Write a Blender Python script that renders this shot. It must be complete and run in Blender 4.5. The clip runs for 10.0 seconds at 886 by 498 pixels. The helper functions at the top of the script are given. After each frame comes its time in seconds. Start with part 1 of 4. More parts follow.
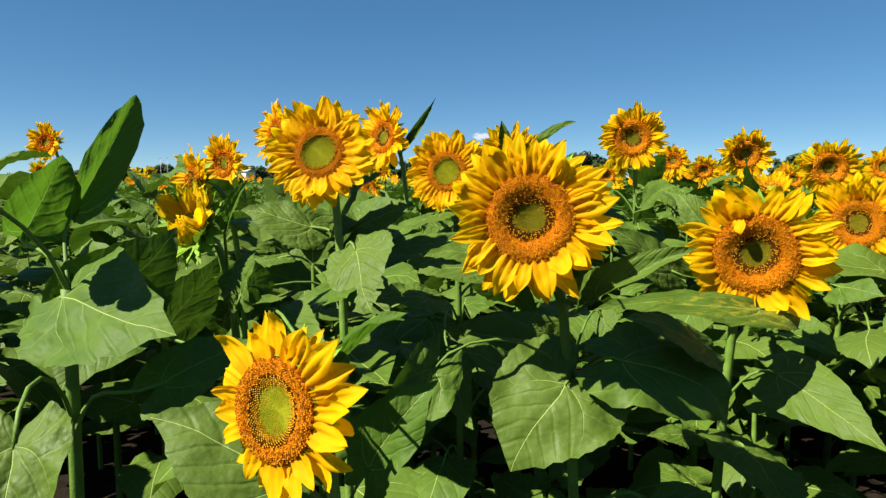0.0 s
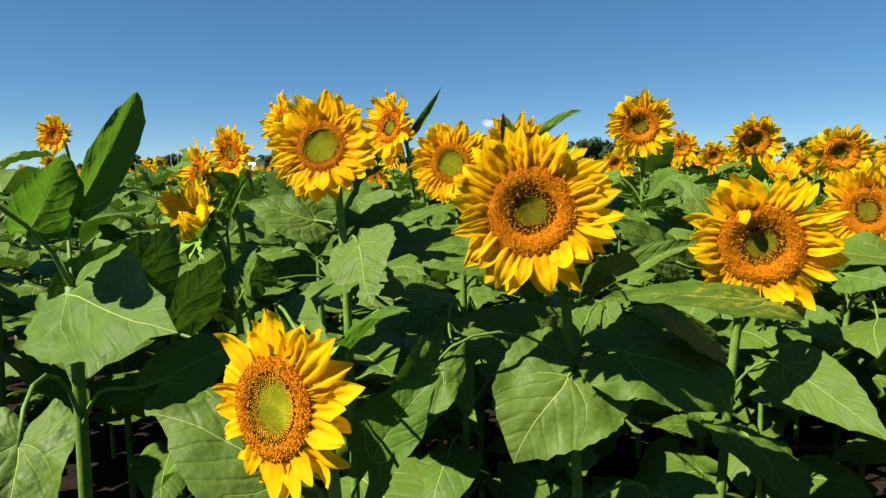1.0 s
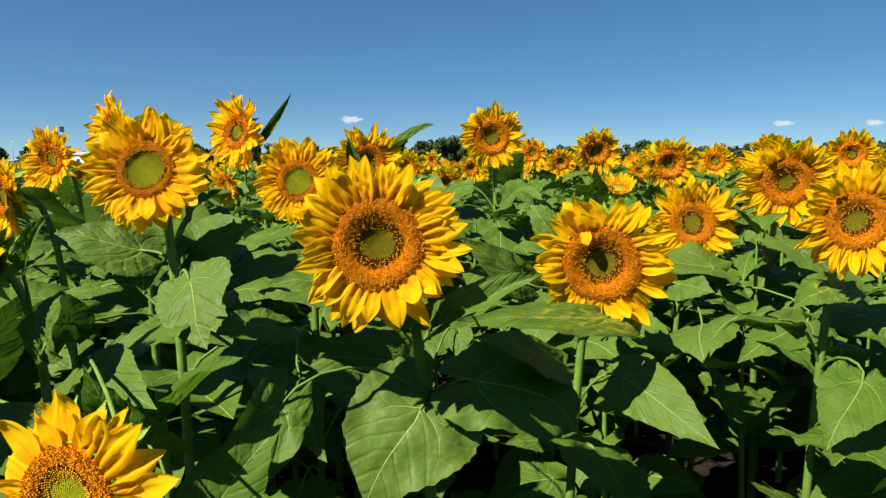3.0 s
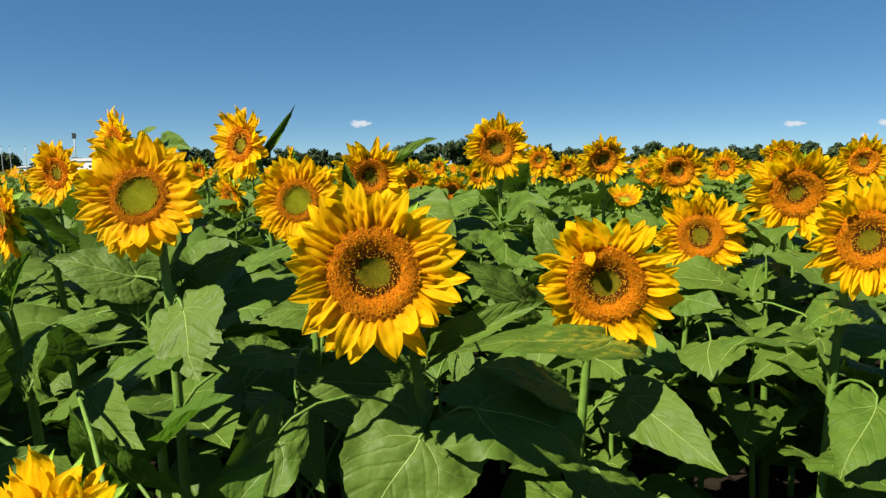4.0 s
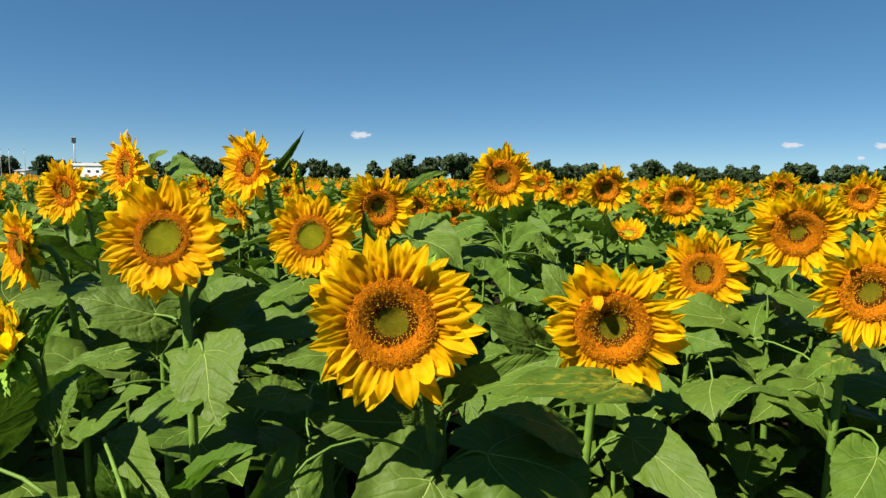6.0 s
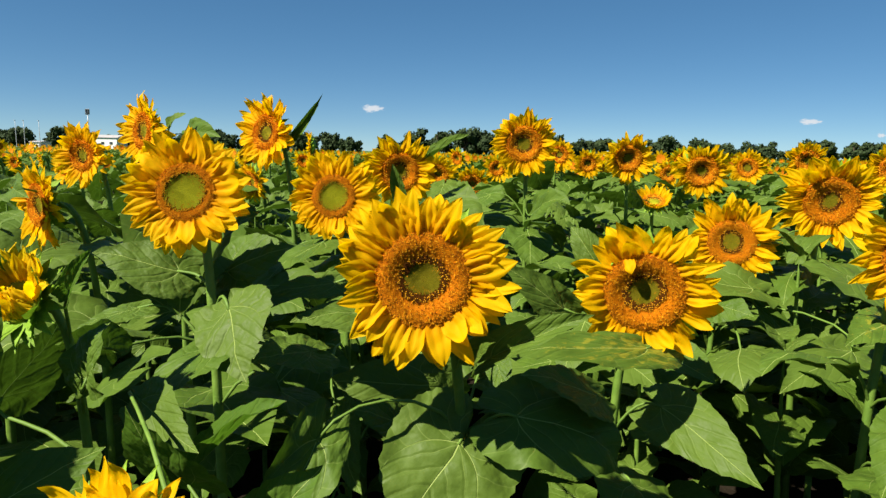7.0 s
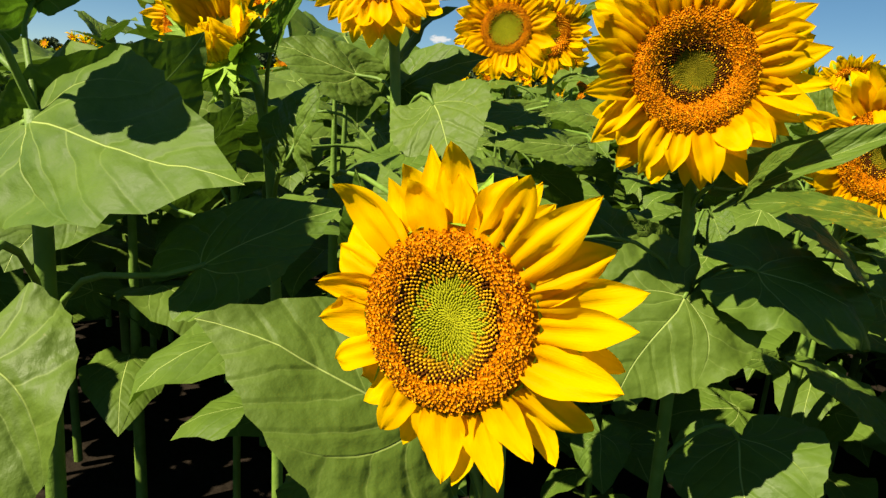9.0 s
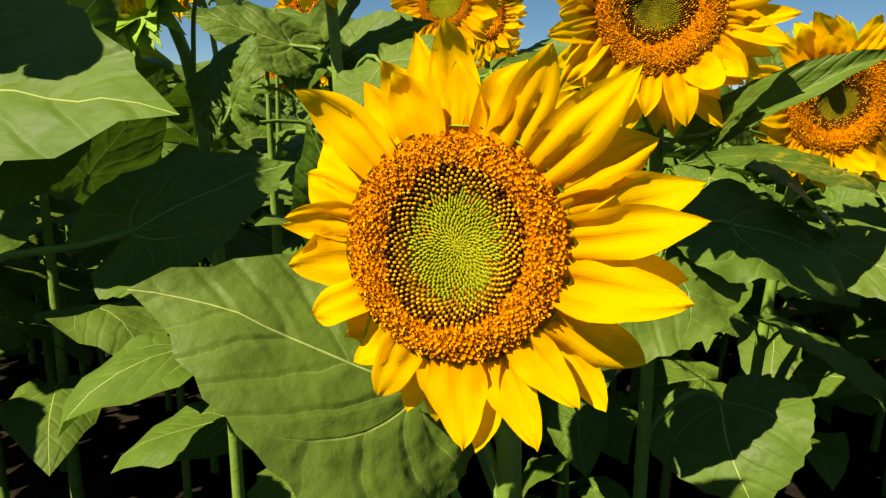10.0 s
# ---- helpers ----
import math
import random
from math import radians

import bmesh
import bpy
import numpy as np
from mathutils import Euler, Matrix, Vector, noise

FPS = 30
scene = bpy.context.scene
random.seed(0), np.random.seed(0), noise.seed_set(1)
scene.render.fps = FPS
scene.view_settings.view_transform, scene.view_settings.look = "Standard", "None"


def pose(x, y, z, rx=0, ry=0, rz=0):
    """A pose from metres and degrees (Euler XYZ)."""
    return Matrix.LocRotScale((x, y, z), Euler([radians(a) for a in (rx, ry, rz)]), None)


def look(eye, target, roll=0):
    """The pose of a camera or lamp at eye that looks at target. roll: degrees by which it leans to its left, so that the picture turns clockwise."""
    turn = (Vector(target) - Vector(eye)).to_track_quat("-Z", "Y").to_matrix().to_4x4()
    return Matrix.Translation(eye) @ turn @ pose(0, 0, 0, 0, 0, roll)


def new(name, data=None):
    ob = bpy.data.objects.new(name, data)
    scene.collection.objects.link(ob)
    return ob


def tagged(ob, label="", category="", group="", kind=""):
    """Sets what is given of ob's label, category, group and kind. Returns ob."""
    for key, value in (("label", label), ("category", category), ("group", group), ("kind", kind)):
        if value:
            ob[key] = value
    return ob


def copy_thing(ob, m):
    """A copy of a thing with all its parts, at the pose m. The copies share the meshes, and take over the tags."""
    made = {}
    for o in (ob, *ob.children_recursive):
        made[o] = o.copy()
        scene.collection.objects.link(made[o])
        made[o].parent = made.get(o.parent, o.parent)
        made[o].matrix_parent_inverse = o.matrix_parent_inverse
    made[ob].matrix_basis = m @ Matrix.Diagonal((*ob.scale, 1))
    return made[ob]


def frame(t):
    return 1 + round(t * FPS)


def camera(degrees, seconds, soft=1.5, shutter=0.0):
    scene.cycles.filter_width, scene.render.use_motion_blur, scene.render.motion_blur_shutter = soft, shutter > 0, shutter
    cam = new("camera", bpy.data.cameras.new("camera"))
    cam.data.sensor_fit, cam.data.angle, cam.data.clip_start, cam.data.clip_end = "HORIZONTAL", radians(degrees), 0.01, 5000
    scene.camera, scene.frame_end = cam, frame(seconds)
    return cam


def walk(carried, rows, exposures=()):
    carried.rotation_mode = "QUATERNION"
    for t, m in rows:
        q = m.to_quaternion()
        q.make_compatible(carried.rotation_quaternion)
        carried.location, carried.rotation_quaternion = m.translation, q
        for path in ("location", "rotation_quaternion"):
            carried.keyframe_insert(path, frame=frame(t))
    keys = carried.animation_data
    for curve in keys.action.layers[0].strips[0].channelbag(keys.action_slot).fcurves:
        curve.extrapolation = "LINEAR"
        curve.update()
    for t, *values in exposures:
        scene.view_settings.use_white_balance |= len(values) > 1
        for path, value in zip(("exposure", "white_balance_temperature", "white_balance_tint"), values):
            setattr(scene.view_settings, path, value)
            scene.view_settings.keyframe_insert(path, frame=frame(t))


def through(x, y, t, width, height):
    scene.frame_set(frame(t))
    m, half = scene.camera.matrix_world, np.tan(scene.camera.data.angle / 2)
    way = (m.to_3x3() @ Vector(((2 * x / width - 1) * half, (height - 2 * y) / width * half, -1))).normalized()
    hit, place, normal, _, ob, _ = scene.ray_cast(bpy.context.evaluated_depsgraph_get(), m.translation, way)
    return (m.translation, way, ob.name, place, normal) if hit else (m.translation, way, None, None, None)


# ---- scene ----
cam = camera(69.1, 10.0, soft=1.4)
PATH = [
    (0, (0.153, 0.39, 1.419), (-0.38, 2.306, 1.2), -0.3),
    (0.5, (0.162, 0.345, 1.434), (-0.399, 2.249, 1.192), -0.4),
    (1, (0.167, 0.394, 1.43), (-0.394, 2.296, 1.173), -0.8),
    (1.5, (0.093, 0.438, 1.442), (-0.337, 2.371, 1.16), -1.0),
    (2, (0.139, 0.395, 1.468), (-0.209, 2.346, 1.203), -0.7),
    (2.5, (0.149, 0.474, 1.444), (-0.028, 2.45, 1.196), -0.8),
    (2.7, (0.168, 0.442, 1.462), (0.031, 2.419, 1.19), -0.0),
    (3.8, (0.196, 0.52, 1.507), (0.026, 2.496, 1.247), -1.3),
    (4, (0.201, 0.489, 1.522), (0.029, 2.465, 1.262), -0.7),
    (4.5, (0.157, 0.479, 1.543), (-0.029, 2.456, 1.311), -0.3),
    (5, (0.185, 0.466, 1.569), (0.004, 2.442, 1.323), -0.4),
    (5.2, (0.197, 0.468, 1.591), (0.006, 2.443, 1.333), -0.1),
    (6.3, (0.158, 0.463, 1.588), (0.001, 2.446, 1.376), 0.8),
    (6.5, (0.154, 0.472, 1.581), (-0.008, 2.452, 1.352), 0.7),
    (7, (0.131, 0.497, 1.552), (-0.065, 2.465, 1.254), 1.1),
    (7.5, (0.084, 0.506, 1.476), (-0.252, 2.443, 1.107), 1.6),
    (8, (-0.022, 0.523, 1.432), (-0.443, 2.427, 0.987), 1.7),
    (8.5, (-0.056, 0.556, 1.366), (-0.553, 2.427, 0.862), 2.4),
    (9, (-0.14, 0.62, 1.311), (-0.49, 2.526, 0.815), 4.3),
    (9.5, (-0.112, 0.631, 1.277), (-0.5, 2.526, 0.769), 2.3),
    (10, (-0.18, 0.678, 1.243), (-0.346, 2.618, 0.785), 1.0),
]
walk(cam, [(t, look(eye, target, roll)) for t, eye, target, roll in PATH],
     [(0, 1.43, 6500, 10), (1.5, 1.41, 6500, 10), (3.5, 1.25, 6500, 10), (7.0, 1.25, 6600, 10), (8.5, 1.43, 7150, 11), (9.4, 1.34, 7600, 11), (10, 1.33, 7800, 12)])

# ---- world, sun and exposure ----
SUN = Vector((-0.70, -0.60, 1.0)).normalized()      # towards the sun: behind the viewer, high
SUN_EL = math.asin(SUN.z)
world = bpy.data.worlds.new("world")
scene.world = world
world.use_nodes = True
wn = world.node_tree
sky = wn.nodes.new("ShaderNodeTexSky")
sky.sky_type = "NISHITA"
sky.sun_disc = False
sky.sun_elevation = SUN_EL
sky.sun_rotation = math.atan2(SUN.x, SUN.y)
sky.altitude = 2500
sky.air_density = 0.55
sky.dust_density = 0.25
sky.ozone_density = 1.6
wn.nodes["Background"].inputs["Strength"].default_value = 0.094
soft_sky = wn.nodes.new("ShaderNodeGamma")
soft_sky.inputs["Gamma"].default_value = 0.58
deep = wn.nodes.new("ShaderNodeHueSaturation")
deep.inputs["Saturation"].default_value = 1.58
tint = wn.nodes.new("ShaderNodeMix")
tint.data_type, tint.blend_type = "RGBA", "MULTIPLY"
tint.inputs[0].default_value = 1.0
tint.inputs[7].default_value = (0.84, 0.985, 0.98, 1)
wn.links.new(sky.outputs["Color"], soft_sky.inputs["Color"])
wn.links.new(soft_sky.outputs["Color"], deep.inputs["Color"])
wn.links.new(deep.outputs["Color"], tint.inputs[6])
wn.links.new(tint.outputs[2], wn.nodes["Background"].inputs["Color"])
sun_data = bpy.data.lights.new("sun", "SUN")
sun_data.energy = 5.0
sun_data.angle = radians(0.53)
sun_data.color = (1.0, 0.94, 0.81)
sun_lamp = new("sun", sun_data)
sun_lamp.matrix_world = look((0, 0, 30), Vector((0, 0, 30)) - SUN)
scene.view_settings.exposure = 1.0


# ---- materials ----
class Mat:
    """A small wrapper to write node materials briefly."""

    def __init__(self, name):
        self.m = bpy.data.materials.new(name)
        self.m.use_nodes = True
        self.t = self.m.node_tree
        self.n = self.t.nodes
        self.bsdf = self.n["Principled BSDF"]
        self.out = self.n["Material Output"]

    def link(self, a, b):
        self.t.links.new(a, b)

    def put(self, socket, value):
        if isinstance(value, (int, float, tuple)):
            socket.default_value = value
        else:
            self.link(value, socket)

    def math(self, op, a, b=0.0, c=None):
        n = self.n.new("ShaderNodeMath")
        n.operation = op
        self.put(n.inputs[0], a)
        self.put(n.inputs[1], b)
        if c is not None:
            self.put(n.inputs[2], c)
        return n.outputs[0]

    def smooth(self, v, lo, hi, a=0.0, b=1.0):
        n = self.n.new("ShaderNodeMapRange")
        n.interpolation_type = "SMOOTHSTEP"
        self.put(n.inputs["Value"], v)
        for key, x in (("From Min", lo), ("From Max", hi), ("To Min", a), ("To Max", b)):
            n.inputs[key].default_value = x
        return n.outputs[0]

    def mix(self, f, a, b, how="MIX"):
        n = self.n.new("ShaderNodeMix")
        n.data_type, n.blend_type = "RGBA", how
        self.put(n.inputs[0], f)
        self.put(n.inputs[6], (*a, 1) if isinstance(a, tuple) else a)
        self.put(n.inputs[7], (*b, 1) if isinstance(b, tuple) else b)
        return n.outputs[2]

    def noise(self, scale, detail=4.0, vec=None, rough=0.55):
        n = self.n.new("ShaderNodeTexNoise")
        n.inputs["Scale"].default_value = scale
        n.inputs["Detail"].default_value = detail
        n.inputs["Roughness"].default_value = rough
        if vec is not None:
            self.link(vec, n.inputs["Vector"])
        return n.outputs["Fac"]

    def coord(self, which="Object"):
        return self.n.new("ShaderNodeTexCoord").outputs[which]

    def xyz(self, vec):
        n = self.n.new("ShaderNodeSeparateXYZ")
        self.link(vec, n.inputs[0])
        return n.outputs

    def random(self):
        return self.n.new("ShaderNodeObjectInfo").outputs["Random"]

    def island(self):
        return self.n.new("ShaderNodeNewGeometry").outputs["Random Per Island"]

    def place(self):
        return self.n.new("ShaderNodeNewGeometry").outputs["Position"]

    def bump(self, height, strength, distance):
        n = self.n.new("ShaderNodeBump")
        n.inputs["Strength"].default_value = strength
        n.inputs["Distance"].default_value = distance
        self.link(height, n.inputs["Height"])
        self.link(n.outputs[0], self.bsdf.inputs["Normal"])
        return n.outputs[0]

    def done(self, color, rough=0.6, spec=0.4, through=0.0, through_color=None):
        b = self.bsdf
        self.put(b.inputs["Base Color"], (*color, 1) if isinstance(color, tuple) else color)
        self.put(b.inputs["Roughness"], rough)
        self.put(b.inputs["Specular IOR Level"], spec)
        if through:
            tr = self.n.new("ShaderNodeBsdfTranslucent")
            c = through_color if through_color is not None else color
            self.put(tr.inputs["Color"], (*c, 1) if isinstance(c, tuple) else c)
            if b.inputs["Normal"].links:
                self.link(b.inputs["Normal"].links[0].from_socket, tr.inputs["Normal"])
            mx = self.n.new("ShaderNodeMixShader")
            mx.inputs[0].default_value = through
            self.link(b.outputs[0], mx.inputs[1])
            self.link(tr.outputs[0], mx.inputs[2])
            self.link(mx.outputs[0], self.out.inputs["Surface"])
        return self.m


def leaf_material(name, base, dark, aged=0.0, chance=None, glow=0.13, pale=0.70):
    """A blade: u is 0.5 at the midrib, v runs from 0 where the stalk joins to 1 at the tip."""
    m = Mat(name)
    uv = m.xyz(m.coord("UV"))
    x = m.math("ABSOLUTE", m.math("SUBTRACT", uv[0], 0.5))
    y = uv[1]
    r = m.math("SQRT", m.math("ADD", m.math("MULTIPLY", x, x), m.math("MULTIPLY", y, y)))
    turn = m.math("ARCTAN2", x, y)
    # the midrib, the two strong veins beside it, and the fine ones that branch from these
    rib = m.smooth(m.math("DIVIDE", x, m.math("MULTIPLY_ADD", y, -0.0045, 0.0075)), 0.4, 1.2, 1.0, 0.0)
    rib = m.math("MULTIPLY", rib, m.smooth(y, -0.02, 0.0))
    arc = m.math("MULTIPLY_ADD", r, -1.0, 1.28)
    past = m.math("SUBTRACT", turn, arc)
    wing = m.smooth(m.math("MULTIPLY", m.math("ABSOLUTE", past), r), 0.0015, 0.0065, 1.0, 0.0)
    wing = m.math("MULTIPLY", wing, m.smooth(r, 0.08, 0.62, 1.0, 0.05))
    stray = m.math("MULTIPLY_ADD", m.noise(3.0, 2, m.coord("UV")), 0.16, -0.08)
    c1 = m.math("ADD", m.math("SUBTRACT", m.math("SUBTRACT", y, m.math("MULTIPLY", x, 1.05)), m.math("MULTIPLY", m.math("MULTIPLY", x, x), 0.9)), stray)
    c2 = m.math("ADD", m.math("SUBTRACT", r, m.math("MULTIPLY", past, 0.34)), stray)
    outside = m.smooth(past, -0.01, 0.01)
    g1 = m.math("ABSOLUTE", m.math("SUBTRACT", m.math("FRACT", m.math("MULTIPLY_ADD", c1, 4.7, 0.35)), 0.5))
    g2 = m.math("ABSOLUTE", m.math("SUBTRACT", m.math("FRACT", m.math("MULTIPLY_ADD", c2, 5.0, 0.25)), 0.5))
    mixg = m.n.new("ShaderNodeMix")
    m.put(mixg.inputs[0], outside)
    m.put(mixg.inputs[2], g1)
    m.put(mixg.inputs[3], g2)
    gap = mixg.outputs[0]
    side = m.math("MULTIPLY", m.smooth(gap, 0.008, 0.035, 1.0, 0.0), m.smooth(r, 0.15, 0.55, 0.32, 0.10))
    vein = m.math("MAXIMUM", m.math("MAXIMUM", rib, m.math("MULTIPLY", wing, 0.85)), side)
    flat = m.coord("UV")
    blotch = m.noise(3.2, 4, flat)
    fine = m.noise(70, 3, flat)
    rnd = m.random() if chance is None else chance(m)
    col = m.mix(m.smooth(blotch, 0.32, 0.68), dark, base)
    grey = (base[0] * 1.20, base[1] * 1.04, base[2] * 1.5)
    col = m.mix(m.smooth(rnd, 0.0, 1.0, 0.0, 0.55), col, grey)
    col = m.mix(m.math("MULTIPLY", m.smooth(fine, 0.35, 0.75), 0.12), col, tuple(0.6 * c for c in base))
    col = m.mix(m.math("MULTIPLY", vein, pale), col, (0.32, 0.40, 0.11))
    spots = m.smooth(m.noise(9, 5, flat), 0.70, 0.75)
    col = m.mix(m.math("MULTIPLY", spots, 0.35), col, (0.20, 0.17, 0.05))
    if aged:
        patch = m.math("MULTIPLY", m.smooth(m.math("SUBTRACT", m.noise(7, 6, flat, 0.7), m.math("MULTIPLY", r, 0.22)), 0.40, 0.54), aged)
        col = m.mix(patch, col, (0.40, 0.31, 0.02))
    quilt = m.math("MULTIPLY", m.smooth(gap, 0.0, 0.22), m.smooth(r, 0.04, 0.22))
    height = m.math("SUBTRACT", m.math("MULTIPLY", quilt, 0.20), m.math("MULTIPLY", m.math("MAXIMUM", rib, wing), 0.35))
    height = m.math("ADD", height, m.math("MULTIPLY", m.noise(5.0, 2, flat), 1.3))
    height = m.math("ADD", height, m.math("MULTIPLY", m.noise(19, 3, flat), 0.22))
    m.bump(height, 0.52, 0.009)
    return m.done(col, m.smooth(blotch, 0.3, 0.7, 0.50, 0.64), 0.17, glow,
                  m.mix(0.4, col, (0.15, 0.36, 0.015)))


def petal_material(name, base=(0.72, 0.290, 0.002), tip=(0.73, 0.445, 0.002)):
    m = Mat(name)
    uv = m.coord("UV")
    s = m.xyz(uv)
    # fine lines that run the length of the petal
    long = m.n.new("ShaderNodeMapping")
    long.inputs["Scale"].default_value = (34, 1.6, 1)
    m.link(uv, long.inputs["Vector"])
    lines = m.noise(1.0, 4, long.outputs[0], 0.6)
    rnd = m.random()
    col = m.mix(m.smooth(s[1], -0.05, 0.5), base, tip)
    col = m.mix(m.smooth(rnd, 0.0, 1.0, 0.0, 0.45), col, (0.72, 0.370, 0.002))
    col = m.mix(m.math("MULTIPLY", m.smooth(lines, 0.45, 0.75), 0.22), col, (0.73, 0.40, 0.002))
    col = m.mix(m.math("MULTIPLY", m.smooth(m.noise(4, 4, uv), 0.5, 0.75), 0.18), col, (0.75, 0.46, 0.004))
    worn = m.math("MULTIPLY", m.smooth(s[1], 0.95, 1.0), m.smooth(rnd, 0.80, 0.97))
    col = m.mix(worn, col, (0.34, 0.15, 0.02))
    m.bump(m.math("ADD", lines, m.math("MULTIPLY", m.noise(6, 3, uv), 1.2)), 0.28, 0.0014)
    return m.done(col, 0.62, 0.06, 0.50, m.mix(0.65, col, (0.92, 0.64, 0.0)))


def plain(name, a, b, scale, rough=0.6, spec=0.3, through=0.0, bump=0.3, size=0.002, use_island=False):
    """Two tones mottled at two scales, with a fine relief."""
    m = Mat(name)
    v = m.coord("Object")
    col = m.mix(m.smooth(m.noise(scale, 5, v), 0.35, 0.65), a, b)
    rnd = m.island() if use_island else m.random()
    col = m.mix(m.smooth(rnd, 0, 1, 0.0, 0.4), col, tuple(0.65 * c for c in a))
    m.bump(m.noise(scale * 6, 3, v), bump, size)
    return m.done(col, rough, spec, through)


LEAF = leaf_material("leaf_green", (0.066, 0.117, 0.0112), (0.049, 0.092, 0.0100))
LEAF_YOUNG = leaf_material("leaf_young", (0.062, 0.128, 0.011), (0.047, 0.102, 0.010), glow=0.34, pale=1.0)
LEAF_AGED = leaf_material("leaf_yellowing", (0.066, 0.120, 0.011), (0.050, 0.096, 0.010), 0.36)
LEAF_FAR = leaf_material("leaf_far", (0.062, 0.113, 0.0105), (0.043, 0.089, 0.0095), 0, lambda m: m.island())
PETAL = petal_material("petal_yellow")
PETAL_PALE = petal_material("petal_lemon", (0.76, 0.46, 0.006), (0.78, 0.58, 0.010))
STEM = plain("stem_green", (0.085, 0.160, 0.018), (0.120, 0.205, 0.028), 30, 0.6, 0.3, 0.0, 0.5, 0.002)
BRACT = plain("bract_green", (0.150, 0.285, 0.014), (0.220, 0.370, 0.020), 25, 0.6, 0.3, 0.2)
SEED_ORANGE = plain("floret_orange", (0.60, 0.195, 0.004), (0.66, 0.240, 0.004), 90, 0.7, 0.06, 0.25, 0.3, 0.001, True)
SEED_GOLD = plain("floret_gold", (0.82, 0.42, 0.016), (0.76, 0.34, 0.010), 90, 0.7, 0.06, 0.15, 0.3, 0.001, True)
SEED_BROWN = plain("floret_brown", (0.085, 0.028, 0.004), (0.14, 0.044, 0.005), 90, 0.8, 0.04, 0.0, 0.3, 0.001, True)
SEED_MID = plain("floret_olive_gold", (0.42, 0.22, 0.008), (0.34, 0.20, 0.008), 60, 0.7, 0.06, 0.1, 0.3, 0.001, True)
SEED_OLIVE = plain("floret_olive", (0.17, 0.155, 0.008), (0.26, 0.215, 0.010), 60, 0.7, 0.06, 0.1, 0.3, 0.001, True)
SEED_GREEN = plain("floret_green", (0.29, 0.31, 0.010), (0.40, 0.38, 0.014), 60, 0.7, 0.08, 0.15, 0.3, 0.001, True)
DISC_BED = plain("disc_bed", (0.62, 0.190, 0.004), (0.54, 0.155, 0.004), 60, 0.8, 0.1)
DISC_CORE = plain("disc_core", (0.085, 0.050, 0.007), (0.12, 0.065, 0.008), 60, 0.8, 0.1)
DISC_GREEN = plain("disc_green", (0.17, 0.19, 0.010), (0.23, 0.24, 0.012), 60, 0.8, 0.1)


# ---- meshes of the plant's pieces ----
def link_mesh(name, verts, faces, mats, mat_index=None, uv=None, smooth=True):
    me = bpy.data.meshes.new(name)
    me.from_pydata([tuple(v) for v in verts], [], faces)
    for m in mats:
        me.materials.append(m)
    if mat_index is not None:
        me.polygons.foreach_set("material_index", mat_index)
    if smooth:
        me.polygons.foreach_set("use_smooth", [True] * len(me.polygons))
    if uv is not None:
        layer = me.uv_layers.new(name="UVMap")
        idx = np.empty(len(me.loops), dtype=np.int32)
        me.loops.foreach_get("vertex_index", idx)
        layer.data.foreach_set("uv", np.asarray(uv, dtype=np.float32)[idx].ravel())
    me.update()
    return me


def grid_faces(rows, cols, start=0):
    return [(start + r * cols + c, start + r * cols + c + 1, start + (r + 1) * cols + c + 1, start + (r + 1) * cols + c)
            for r in range(rows - 1) for c in range(cols - 1)]


LEAF_TURN = tuple(radians(a) for a in (0, 5, 10, 20, 35, 50, 70, 90, 120, 145, 165, 175, 180))
LEAF_REACH = ((1.0, 0.90, 0.83, 0.745, 0.655, 0.59, 0.53, 0.485, 0.425, 0.355, 0.24, 0.12, 0.03),      # ovate
              (1.0, 0.92, 0.87, 0.79, 0.70, 0.625, 0.57, 0.54, 0.54, 0.55, 0.48, 0.28, 0.03),         # heart-shaped
              (1.0, 0.95, 0.88, 0.76, 0.60, 0.44, 0.28, 0.17, 0.09, 0.06, 0.04, 0.03, 0.03))           # long, narrowed to the stalk


